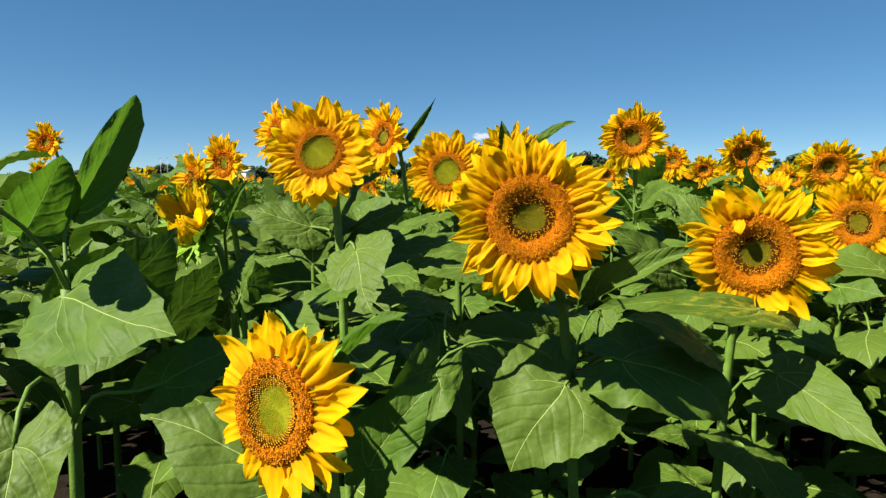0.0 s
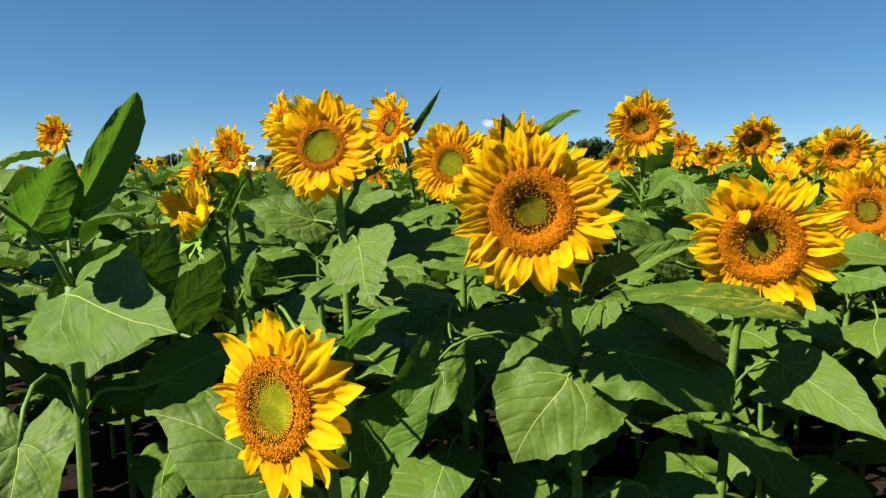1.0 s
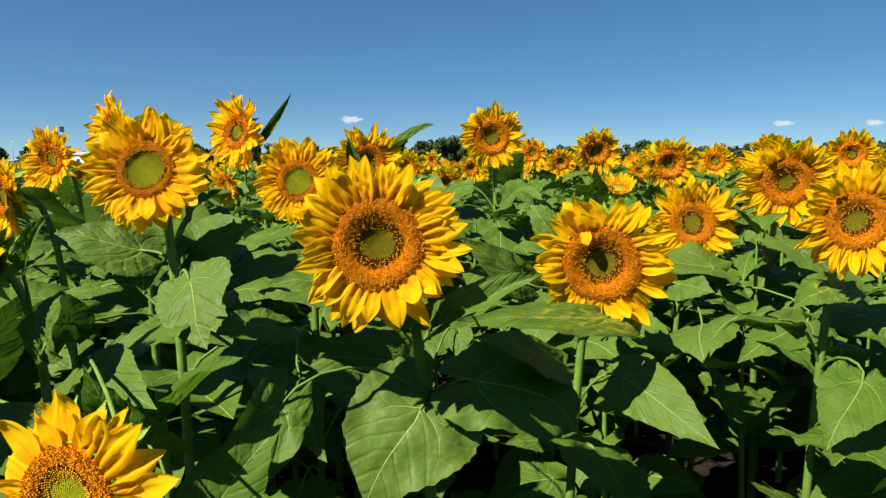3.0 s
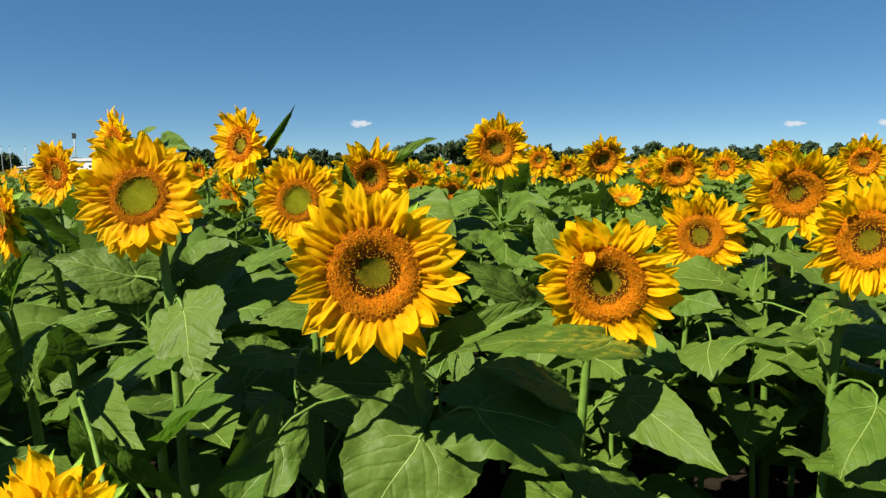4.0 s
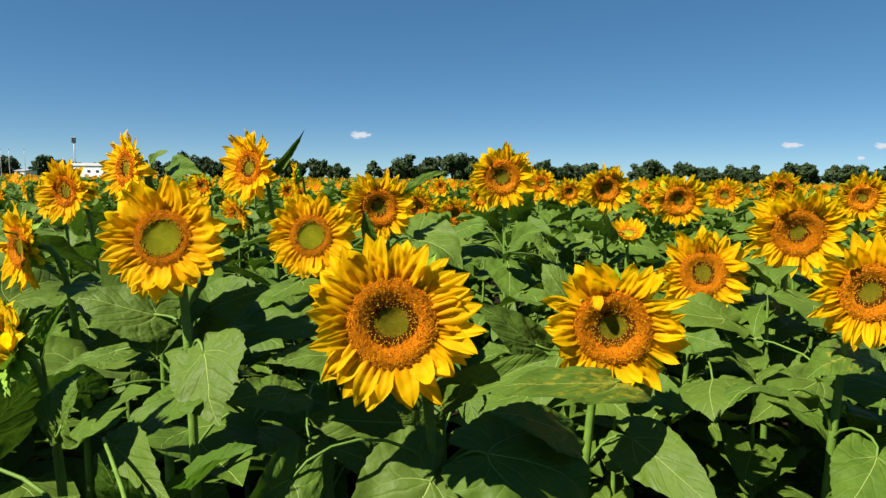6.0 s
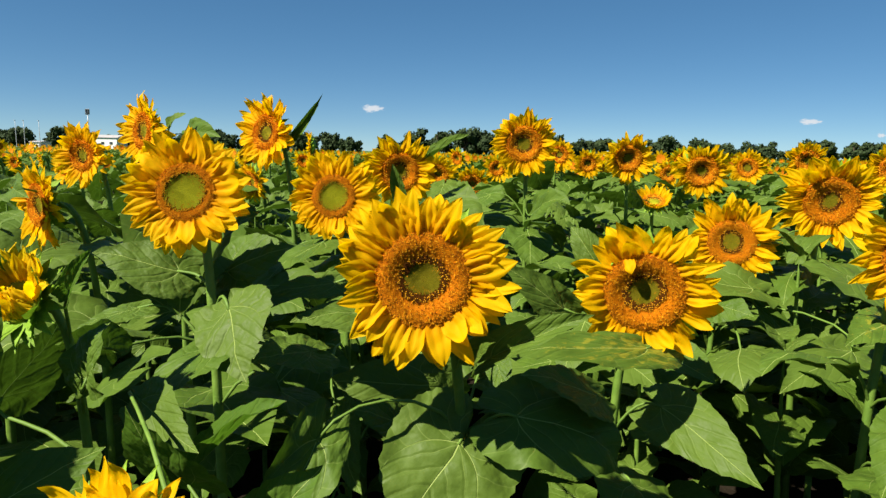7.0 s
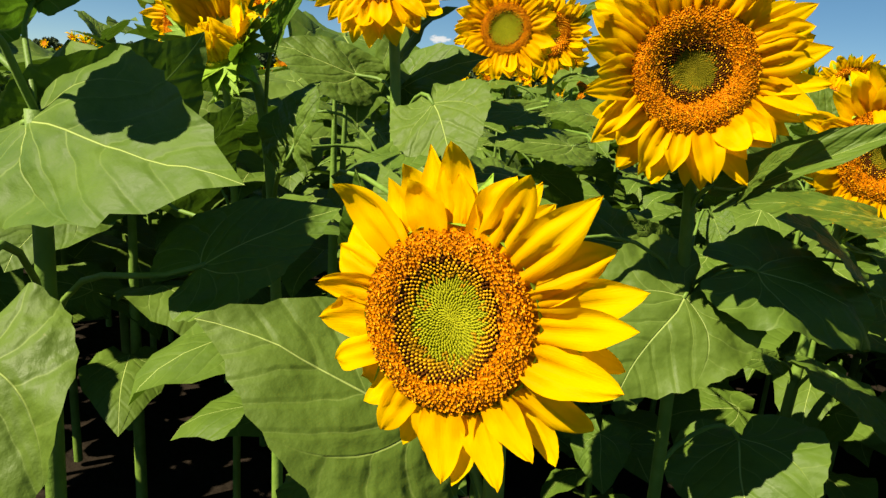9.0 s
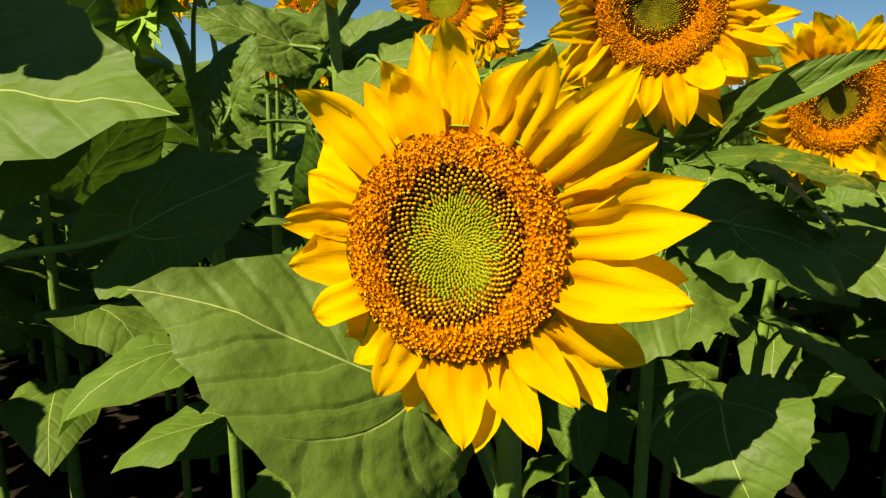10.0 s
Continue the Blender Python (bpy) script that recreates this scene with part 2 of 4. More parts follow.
def leaf_points(rng, spokes, rings, bend, fold, wave, twist=0.0, outline=0):
    """Points of a heart-shaped blade: the stalk joins at 0, tip near y = 1, about 1 wide, normal +z. The first is the joint."""
    ph1, ph2, ph3 = (rng.uniform(0, 6.28) for _ in range(3))
    skew = rng.uniform(-0.06, 0.06)
    # the bent midline, tabled from behind the joint to past the tip
    steps = 64
    ys = [-0.5 + 1.6 * k / steps for k in range(steps + 1)]
    turn = [0.25 * bend - bend * v - 0.7 * bend * max(0.0, v - 0.6) if v > 0 else 0.25 * bend - 0.9 * abs(bend) * v for v in ys]
    my, mz = [0.0], [0.0]
    for k in range(steps):
        my.append(my[-1] + 1.6 / steps * math.cos(turn[k]))
        mz.append(mz[-1] + 1.6 / steps * math.sin(turn[k]))
    y00, z00 = float(np.interp(0, ys, my)), float(np.interp(0, ys, mz))
    my, mz = [v - y00 for v in my], [v - z00 for v in mz]
    pts, uvs = [(0.0, 0.0, 0.0)], [(0.5, 0.0)]
    teeth = [rng.uniform(0.3, 1.4) for _ in range(spokes)]
    for i in range(1, rings + 1):
        f = (i / rings) ** 0.85
        for j in range(spokes):
            th = -math.pi + 2 * math.pi * j / (spokes - 1)
            a = abs(th)
            reach = float(np.interp(a, LEAF_TURN, LEAF_REACH[outline])) * (1 + (0.030 * math.sin(2 * th + ph1) + 0.007 * math.sin(5 * th + ph2)) * min(1, 2 * a))
            if i == rings and 0.1 < a < 2.9:
                reach *= 1 + (0.018 if j % 2 else -0.014) * teeth[j]
            x, y = reach * f * math.sin(th), reach * f * math.cos(th)
            ax = abs(x)
            arc = 1.28 - reach * f
            lift = fold * ax * (1 - 0.4 * max(y, 0))
            lift += 0.85 * wave * f ** 3 * (math.sin(5 * th + ph1) + 0.7 * math.sin(9 * th + ph2)) * min(1, 1.5 * a)
            lift -= 0.014 * math.exp(-(ax / 0.03) ** 2) * (1 if y > 0 else 0) + 0.012 * math.exp(-((a - arc) * reach * f / 0.03) ** 2)
            lift += 0.075 * noise.noise(Vector((x * 3.6 + ph1, y * 3.6, ph2))) * f + 0.036 * noise.noise(Vector((x * 9 + ph2, y * 9, ph3))) * f
            lift += twist * x * max(y, 0) * 0.4
            ang = float(np.interp(y, ys, turn))
            pts.append((x + skew * y * abs(y) + 0.02 * math.sin(y * 5 + ph3), float(np.interp(y, ys, my)) - lift * math.sin(ang),
                        float(np.interp(y, ys, mz)) + lift * math.cos(ang)))
            uvs.append((0.5 + x, y))
    return pts, uvs


def leaf_faces(spokes, rings):
    out = [(0, 1 + j + 1, 1 + j) for j in range(spokes - 1)]
    for i in range(rings - 1):
        for j in range(spokes - 1):
            a = 1 + i * spokes + j
            out.append((a, a + 1, a + 1 + spokes, a + spokes))
    return out


def leaf_mesh(name, seed, spokes, rings, bend, fold, wave, twist, outline, mat):
    pts, uvs = leaf_points(random.Random(seed), spokes, rings, bend, fold, wave, twist, outline)
    return link_mesh(name, pts, leaf_faces(spokes, rings), [mat], uv=uvs)


SHAPES = [(0.55, -0.10, 0.022, 0.1, 0), (0.8, -0.16, 0.026, -0.15, 0), (0.45, 0.42, 0.02, 0.25, 0), (0.75, 0.14, 0.040, -0.2, 0),
          (1.0, 0.26, 0.040, 0.3, 0), (0.35, -0.02, 0.024, 0.1, 1), (1.15, -0.10, 0.034, -0.25, 0), (0.3, 0.18, 0.026, 0.2, 0),
          (0.45, 0.45, 0.024, 0.4, 2)]
LEAVES = [leaf_mesh("leaf_blade", 10 + i, 65, 10, *s, LEAF) for i, s in enumerate(SHAPES)]
LEAVES_YOUNG = [leaf_mesh("leaf_blade_young", 10 + i, 65, 10, *s, LEAF_YOUNG) for i, s in enumerate(SHAPES)]
LEAVES_AGED = [leaf_mesh("leaf_blade_yellowing", 10 + i, 65, 10, *s, LEAF_AGED) for i, s in enumerate(SHAPES)]
TIPS = [Vector(leaf_points(random.Random(10 + i), 65, 10, *s)[0][1 + 9 * 65 + 32]) for i, s in enumerate(SHAPES)]
LEAVES_MID = [leaf_mesh("leaf_blade_mid", 10 + i, 29, 5, *s, LEAF) for i, s in enumerate(SHAPES)]

PETAL_V = (0.0, 0.1, 0.3, 0.5, 0.7, 0.86, 0.95, 1.0)
PETAL_W = (0.36, 0.44, 0.50, 0.49, 0.38, 0.21, 0.10, 0.0)


def petal_points(rng, rows, cols, bend, cup, twist):
    pts, uvs = [], []
    ph, ph2 = rng.uniform(0, 6.28), rng.uniform(0, 6.28)
    side = rng.uniform(-0.16, 0.16)
    hook = rng.gauss(0, 0.35)
    y = z = 0.0
    for k in range(rows):
        v = k / (rows - 1)
        ang = 0.15 + bend * (v - 0.25) + hook * max(0.0, v - 0.65) * 3
        if k:
            y += math.cos(ang) / (rows - 1)
            z += math.sin(ang) / (rows - 1)
        w = float(np.interp(v, PETAL_V, PETAL_W)) * (1 + 0.07 * math.sin(9 * v + ph))
        tw = twist * v * v
        for c in range(cols):
            s = -1 + 2 * c / (cols - 1)
            x = s * w
            h = cup * (abs(s) ** 1.5 - 0.4) * w + 0.10 * math.cos(s * 7.5 + 0.6 * ph) * (1 - 0.7 * v) * w + 0.03 * math.sin(7 * v + ph) * s
            h += 0.05 * noise.noise(Vector((s * 1.5 + ph, v * 4, ph2))) * min(1, 3 * v)
            pts.append((x * math.cos(tw) - h * math.sin(tw) + side * v * v, y, z + x * math.sin(tw) + h * math.cos(tw)))
            uvs.append((0.5 + s * w, v))
    return pts, uvs


PETAL_SHAPES = [(0.1, 0.05, 0.06), (0.25, 0.08, -0.10), (-0.3, 0.06, 0.12), (-0.5, 0.04, -0.18), (0.15, 0.16, 0.32), (-0.12, 0.02, -0.06),
                (0.4, 0.14, 0.22), (-0.6, 0.10, 0.4)]


def petal_mesh(i, rows, cols, mat):
    pts, uvs = petal_points(random.Random(70 + i), rows, cols, *PETAL_SHAPES[i])
    return link_mesh("petal_blade", pts, grid_faces(rows, cols), [mat], uv=uvs)


PETALS = [petal_mesh(i, 13, 9, PETAL) for i in range(len(PETAL_SHAPES))]
PETALS_PALE = [petal_mesh(i, 13, 9, PETAL_PALE) for i in range(len(PETAL_SHAPES))]
PETALS_LOW = [petal_points(random.Random(70 + i), 6, 4, *PETAL_SHAPES[i]) for i in range(len(PETAL_SHAPES))]


def tube(points, radii, sides=8, cap=True):
    """Vertices and faces of a tube along points."""
    verts, faces = [], []
    up = Vector((0.3, 1, 0.1)).normalized()
    for k, p in enumerate(points):
        a, b = points[max(k - 1, 0)], points[min(k + 1, len(points) - 1)]
        d = (Vector(b) - Vector(a)).normalized()
        x = d.cross(up).normalized()
        y = d.cross(x).normalized()
        for j in range(sides):
            f = 2 * math.pi * j / sides
            verts.append(Vector(p) + radii[k] * (math.cos(f) * x + math.sin(f) * y))
    for k in range(len(points) - 1):
        for j in range(sides):
            j2 = (j + 1) % sides
            faces.append((k * sides + j, k * sides + j2, (k + 1) * sides + j2, (k + 1) * sides + j))
    if cap:
        faces.append(tuple((len(points) - 1) * sides + j for j in range(sides)))
    return verts, faces


def bezier(p0, p1, p2, p3, n):
    out = []
    for k in range(n):
        t = k / (n - 1)
        out.append(Vector(p0) * (1 - t) ** 3 + Vector(p1) * 3 * t * (1 - t) ** 2 + Vector(p2) * 3 * t * t * (1 - t) + Vector(p3) * t ** 3)
    return out


WHERE = {}          # the world pose of each object made here


def child(name, me, parent, m, label=""):
    """Links a mesh under a thing or part; m is its world pose."""
    ob = new(name, me)
    ob.parent = parent
    ob.matrix_parent_inverse = WHERE[parent.name].inverted()
    ob.matrix_basis = m
    WHERE[ob.name] = m
    return tagged(ob, label)


def disc_height(q, hollow):
    """Height of the disc over its rim, in units of its radius, at q = 0 to 1 of it."""
    ring = math.exp(-((q - 0.80) / 0.24) ** 2)
    return 0.12 * ring - hollow * math.exp(-(q / 0.42) ** 2) + 0.03


DISC_CACHE, RING_CACHE = {}, {}


def floret(V, F, I, at, out, z, space, rng, rim):
    """An open floret: a flared tube that leans, with brown anthers or curled golden tips on it."""
    h, w = space * rng.uniform(0.40, 0.75), space * rng.uniform(0.36, 0.46)
    lean = out * space * rng.uniform(0.0, 0.3) + Vector((rng.gauss(0, 0.08), rng.gauss(0, 0.08), 0)) * space
    top = at + lean + Vector((0, 0, z + h))
    low = at + Vector((0, 0, z))
    turn = rng.uniform(0, 6.28)
    b = len(V)
    for c, r in ((low, 1.0), (top, 1.35)):
        for j in range(5):
            a = turn + 1.2566 * j
            V.append(c + Vector((w * r * math.cos(a), w * r * math.sin(a), (rng.uniform(-0.18, 0.18) * space if r > 1 else 0))))
    V.append(top - Vector((0, 0, 0.25 * space)))
    for j in range(5):
        j2 = (j + 1) % 5
        F.append((b + j, b + j2, b + 5 + j2, b + 5 + j))
        F.append((b + 5 + j, b + 5 + j2, b + 10))
        I.extend((0, 0))
    ups = []
    if rng.random() < (0.46 if rim else 0.32):
        ups.append((1, 0.16, rng.uniform(0.30, 0.65), 0.25))
    if rng.random() < 0.24:
        ups.append((2, 0.15, rng.uniform(0.45, 0.8), 0.5))
        if rng.random() < 0.5:
            ups.append((2, 0.13, rng.uniform(0.3, 0.6), 0.6))
    for mi, r, tall, tip in ups:
        d = Vector((rng.gauss(0, 0.5), rng.gauss(0, 0.5), 0)) * space * tall
        foot = top + Vector((rng.gauss(0, 0.1), rng.gauss(0, 0.1), -0.2)) * space
        head = top + d + Vector((0, 0, tall * space))
        b = len(V)
        for c, k in ((foot, 1.0), (head, 1.0 + tip)):
            for j in range(4):
                V.append(c + Vector((r * k * space * math.cos(1.5708 * j), r * k * space * math.sin(1.5708 * j), 0)))
        for j in range(4):
            j2 = (j + 1) % 4
            F.append((b + j, b + j2, b + 4 + j2, b + 4 + j))
            I.append(mi)
        F.append((b + 4, b + 5, b + 6, b + 7))
        I.append(mi)


def disc_meshes(count, inner, hollow, seed, core):
    """The bed, the open outer florets and the closed inner ones, for a disc of radius 1 facing +z.
    inner: where the open florets begin; core: the part of that, from the middle, that is still green."""
    key = (count, inner, hollow, seed, core)
    if key in DISC_CACHE:
        return DISC_CACHE[key]
    rng = random.Random(seed)
    verts, faces = [(0, 0, disc_height(0, hollow) - 0.03)], []
    seg, rings = 36, 12
    for r in range(1, rings + 1):
        q = r / rings
        for j in range(seg):
            a = 2 * math.pi * j / seg
            verts.append((q * math.cos(a), q * math.sin(a), disc_height(q, hollow) - 0.03 - (0.12 if r == rings else 0)))
    for j in range(seg):
        faces.append((0, 1 + j, 1 + (j + 1) % seg))
    for r in range(rings - 1):
        for j in range(seg):
            a, b = 1 + r * seg + j, 1 + r * seg + (j + 1) % seg
            faces.append((a, a + seg, b + seg, b))
    zone = [2 if (r + 1.5) / rings < inner * core * 0.9 or inner > 0.95 else 1 if (r + 1.5) / rings < inner else 0 for r in range(rings - 1)]
    which = [1] * seg + [z for z in zone for j in range(seg)]
    bed = link_mesh("disc", verts, faces, [DISC_BED, DISC_CORE, DISC_GREEN], which)
    sets = {"outer": ([], [], []), "inner": ([], [], [])}
    for k in range(count):
        # closer together towards the middle
        u = (k + 0.5) / count
        q = u ** 0.6
        space = math.sqrt(1.2 * math.pi * q * q / u / count)
        a = k * 2.399963
        ca, sa = math.cos(a), math.sin(a)
        edge = inner + 0.04 * math.sin(2 * a + 1) + rng.uniform(-0.035, 0.035)
        V, F, I = sets["outer" if q > edge else "inner"]
        z = disc_height(q, hollow) - 0.035
        if q > edge and count > 700:
            floret(V, F, I, Vector((q * ca, q * sa, 0)), Vector((ca, sa, 0)), z, space, rng, q > 0.86)
            continue
        jit = space * 0.07
        cx, cy = q * ca + rng.uniform(-jit, jit), q * sa + rng.uniform(-jit, jit)
        f = q / max(edge, 0.01)
        if q > edge:
            h, wide, deep, lean = space * rng.uniform(0.55, 0.95), space * 0.40, space * 0.40, space * rng.uniform(-0.1, 0.3)
            mi = 2 if rng.random() < 0.2 else 0
            top_mi = 1 if rng.random() < 0.30 else (2 if rng.random() < 0.5 else 0)
            tip = 0.5
        elif f < core * rng.uniform(0.9, 1.08):
            # still closed, narrow and laid towards the middle
            h, wide, deep, lean = 0.020 + 0.02 * f, space * 0.30, space * rng.uniform(0.55, 0.85), -space * rng.uniform(0.1, 0.5)
            mi = top_mi = 3 if rng.random() < 0.75 * max(0.0, f / core - 0.55) else 0
            tip = 0.75
        else:
            h, wide, deep, lean = 0.034 + 0.03 * f * f, space * 0.43, space * 0.43, 0.0
            gold = rng.random()
            mi, top_mi = (3 if f < 0.85 and inner > 0.55 else 1), (2 if gold < (0.55 if f < 0.9 else 0.7) * (1.0 if inner > 0.55 else 0.6) else 3 if f < 0.9 and inner > 0.55 else 1)
            tip = 0.72
        tx, ty = cx + ca * lean + rng.uniform(-jit, jit), cy + sa * lean + rng.uniform(-jit, jit)
        base = len(V)
        for (ux, uy) in ((-1, -1), (1, -1), (1, 1), (-1, 1)):
            V.append((cx + deep * ux * ca - wide * uy * sa, cy + deep * ux * sa + wide * uy * ca, z))
        for (ux, uy) in ((-1, -1), (1, -1), (1, 1), (-1, 1)):
            V.append((tx + tip * (deep * ux * ca - wide * uy * sa), ty + tip * (deep * ux * sa + wide * uy * ca), z + h))
        V.append((tx, ty, z + h * 1.2))
        for j in range(4):
            j2 = (j + 1) % 4
            F.append((base + j, base + j2, base + 4 + j2, base + 4 + j))
            I.append(mi)
            F.append((base + 4 + j, base + 4 + j2, base + 8))
            I.append(top_mi)
    out = link_mesh("outer_florets", sets["outer"][0], sets["outer"][1], [SEED_ORANGE, SEED_BROWN, SEED_GOLD], sets["outer"][2], smooth=False)
    inn = link_mesh("inner_florets", sets["inner"][0], sets["inner"][1], [SEED_GREEN if inner > 0.55 else SEED_OLIVE, SEED_BROWN, SEED_GOLD, SEED_MID], sets["inner"][2], smooth=False)
    DISC_CACHE[key] = bed, out, inn
    return DISC_CACHE[key]


def receptacle_mesh():
    """The green back of a head of disc radius 1: a shallow bowl closed towards the stem."""
    verts, faces, seg = [], [], 20
    prof = [(1.06, 0.02), (1.10, -0.10), (1.0, -0.28), (0.72, -0.46), (0.36, -0.58), (0.16, -0.70)]
    for r, z in prof:
        for j in range(seg):
            a = 2 * math.pi * j / seg
            verts.append((r * math.cos(a), r * math.sin(a), z))
    for k in range(len(prof) - 1):
        for j in range(seg):
            a, b = k * seg + j, k * seg + (j + 1) % seg
            faces.append((a, b, b + seg, a + seg))
    faces.append(tuple((len(prof) - 1) * seg + j for j in range(seg)))
    return link_mesh("receptacle", verts, faces, [BRACT])


RECEPTACLE = receptacle_mesh()


def bract_points(rng, length, curl):
    """One pointed green bract at the back rim of a head of disc radius 1."""
    pts = []
    L, w, t0 = length * rng.uniform(0.75, 1.2), 0.19 * rng.uniform(0.85, 1.2), rng.uniform(-0.2, 0.35)
    y = z = 0.0
    for i in range(5):
        ang = t0 - curl * i / 4 * rng.uniform(0.6, 1.4)
        if i:
            y += 0.25 * L * math.cos(ang)
            z += 0.25 * L * math.sin(ang)
        ww = w * (1.0, 1.05, 0.75, 0.35, 0.02)[i]
        pts += [(k * ww, y, z + 0.03 * abs(k)) for k in (-1, 0, 1)]
    return pts


def bract_set(seed, length, curl):
    return [link_mesh("bract", bract_points(random.Random(seed + k), length, curl), grid_faces(5, 3), [BRACT]) for k in range(5)]


BRACTS, BRACTS_BUD = bract_set(1, 0.75, 0.5), bract_set(30, 0.85, 0.2)


def bract_poses(rng, count):
    out = []
    for k in range(count):
        a = 2 * math.pi * (k + rng.uniform(-0.3, 0.3)) / count
        out.append(Matrix.Rotation(a, 4, "Z") @ Matrix.Translation((0, 0.98 - 0.1 * (k % 2), -0.12 - 0.14 * (k % 2))))
    return out


def calyx_mesh():
    rng, verts, faces = random.Random(4), [], []
    for m in bract_poses(rng, 22):
        faces += grid_faces(5, 3, len(verts))
        verts += [m @ Vector(p) for p in bract_points(rng, 0.75, 0.5)]
    return link_mesh("calyx", verts, faces, [BRACT])


CALYX = calyx_mesh()


def facing(az, el):
    """Unit vector of a head's face. az 0 looks to -y, more turns it to -x; el is up."""
    a, e = radians(az), radians(el)
    return Vector((-math.sin(a) * math.cos(e), -math.cos(a) * math.cos(e), math.sin(e)))


def head_pose(center, normal, size, spin=0.0):
    z = normal.normalized()
    x = Vector((0, 0, 1)).cross(z).normalized()
    y = z.cross(x)
    m = Matrix((x, y, z)).transposed().to_4x4()
    return Matrix.Translation(center) @ m @ Matrix.Rotation(spin, 4, "Z") @ Matrix.Diagonal((size, size, size, 1))


def petal_poses(rng, count, disc, length, spread, tilt, slim=0.32, ragged=1.0):
    """Poses of the petals of a head in its own units of metres, face to +z."""
    out = []
    for k in range(count):
        layer = k % 3
        a = 2 * math.pi * (k + rng.uniform(-0.42, 0.42)) / count
        L = length * (0.98 + ragged * rng.uniform(-0.20, 0.20)) * (1.0, 0.97, 0.9)[layer]
        W = length * slim * rng.uniform(0.75, 1.15)
        up = radians(min(38, tilt + rng.gauss(0, spread) + (-6, 4, 12)[layer]))
        side = radians(rng.gauss(0, 11 * ragged))
        m = Matrix.Rotation(a, 4, "Z") @ Matrix.Translation((0, disc * 0.92, -disc * (0.06 - 0.05 * layer)))
        m = m @ Matrix.Rotation(side, 4, "Z") @ Matrix.Rotation(up, 4, "X") @ Matrix.Rotation(radians(rng.gauss(0, 6 * ragged)), 4, "Y")
        out.append((m @ Matrix.Diagonal((W, L, L, 1)), rng.randrange(len(PETAL_SHAPES))))
    return out


def ring_mesh(key, count, disc, length, spread, tilt, seed):
    if key not in RING_CACHE:
        rng = random.Random(seed)
        verts, faces, uvs = [], [], []
        for m, i in petal_poses(rng, count, disc, length, spread, tilt):
            p, u = PETALS_LOW[i]
            faces += grid_faces(6, 4, len(verts))
            verts += [m @ Vector(v) for v in p]
            uvs += u
        RING_CACHE[key] = link_mesh("ray_petals", verts, faces, [PETAL], uv=uvs)
    return RING_CACHE[key]


PLANTS = {}


def stem_points(base, head, normal, n=16):
    back = head - normal * 0.045
    drop = back.z - base.z
    p1 = base + Vector((0, 0, 0.45 * drop))
    p2 = Vector((base.x * 0.75 + back.x * 0.25, base.y * 0.75 + back.y * 0.25, back.z + 0.02)) - normal * 0.06
    return bezier(base, p1, p2, back, n)


def add_leaf(plant, base, axis, up, length, width, shapes, i, stem_point, label=""):
    """A blade at base along axis, with a petiole that runs back to the stem."""
    y = axis.normalized()
    z = (up - up.dot(y) * y)
    if z.length < 0.05:
        z = Vector((0, -1, 0.3)) - Vector((0, -1, 0.3)).dot(y) * y
    z.normalize()
    x = y.cross(z)
    me = shapes[i % len(shapes)]
    tip = TIPS[i % len(shapes)]
    grow = 1.0
    for _ in range(4):
        q = Vector((tip.x * width, tip.y * length * grow, tip.z * 0.5 * (length * grow + width)))
        grow *= length / q.length
    size = Matrix.Diagonal((width, length * grow, 0.5 * (length * grow + width), 1))
    straight = q.rotation_difference(Vector((0, 1, 0))).to_matrix().to_4x4()
    m = Matrix.Translation(base) @ Matrix((x, y, z)).transposed().to_4x4() @ straight @ size
    leaf = child("leaf", me, plant, m, label)
    if stem_point is not None:
        gap = (base - stem_point).length
        pts = bezier(stem_point, stem_point + Vector((0, 0, 0.35 * gap)) + (base - stem_point) * 0.3, base - y * 0.3 * gap, base + y * 0.004, 7)
        rad = 0.0022 + 0.008 * width
        v, f = tube(pts, [rad * (1.15 - 0.06 * k) for k in range(7)], 6)
        child("petiole", link_mesh("petiole", v, f, [STEM]), leaf, Matrix.Identity(4))
    return leaf


def plant_root(name, base, label):
    root = new(name)
    root.empty_display_size = 0.05
    root.matrix_basis = Matrix.Translation(base)
    WHERE[root.name] = root.matrix_basis.copy()
    return tagged(root, label, "sunflower", "sunflowers of the field")


def generic_leaves(root, path, rng, count, low, high, size, shapes, petioles=True):
    """Leaves up the stem, turned by the golden angle, drooping outward."""
    a = rng.uniform(0, 6.28)
    for k in range(count):
        f = low + (high - low) * (k + rng.uniform(-0.2, 0.2)) / max(count - 1, 1)
        z = min(max(f, 0.02), 0.98) * max(p.z for p in path)
        i0 = min(next(i for i, p in enumerate(path) if p.z >= z or i == len(path) - 1), len(path) - 1)
        lo, hi = path[max(i0 - 1, 0)], path[i0]
        at = lo.lerp(hi, min(1.0, max(0.0, (z - lo.z) / max(hi.z - lo.z, 1e-4))))
        a += 2.39996 + rng.uniform(-0.35, 0.35)
        out = Vector((math.cos(a), math.sin(a), 0))
        reach = rng.uniform(0.09, 0.19) * (1.3 - 0.5 * f)
        base = at + out * reach + Vector((0, 0, reach * rng.uniform(0.3, 0.8)))
        L = size * rng.uniform(0.75, 1.15) * (1.0 - 0.14 * f)
        axis = out + Vector((0, 0, rng.uniform(-0.95, 0.1)))
        up = Vector((0, 0, 1)) + 0.15 * SUN + Vector((rng.gauss(0, 0.3), rng.gauss(0, 0.3), 0))
        add_leaf(root, base, axis, up, L, L * rng.uniform(0.78, 0.98), shapes, rng.randrange(8), at if petioles else None)


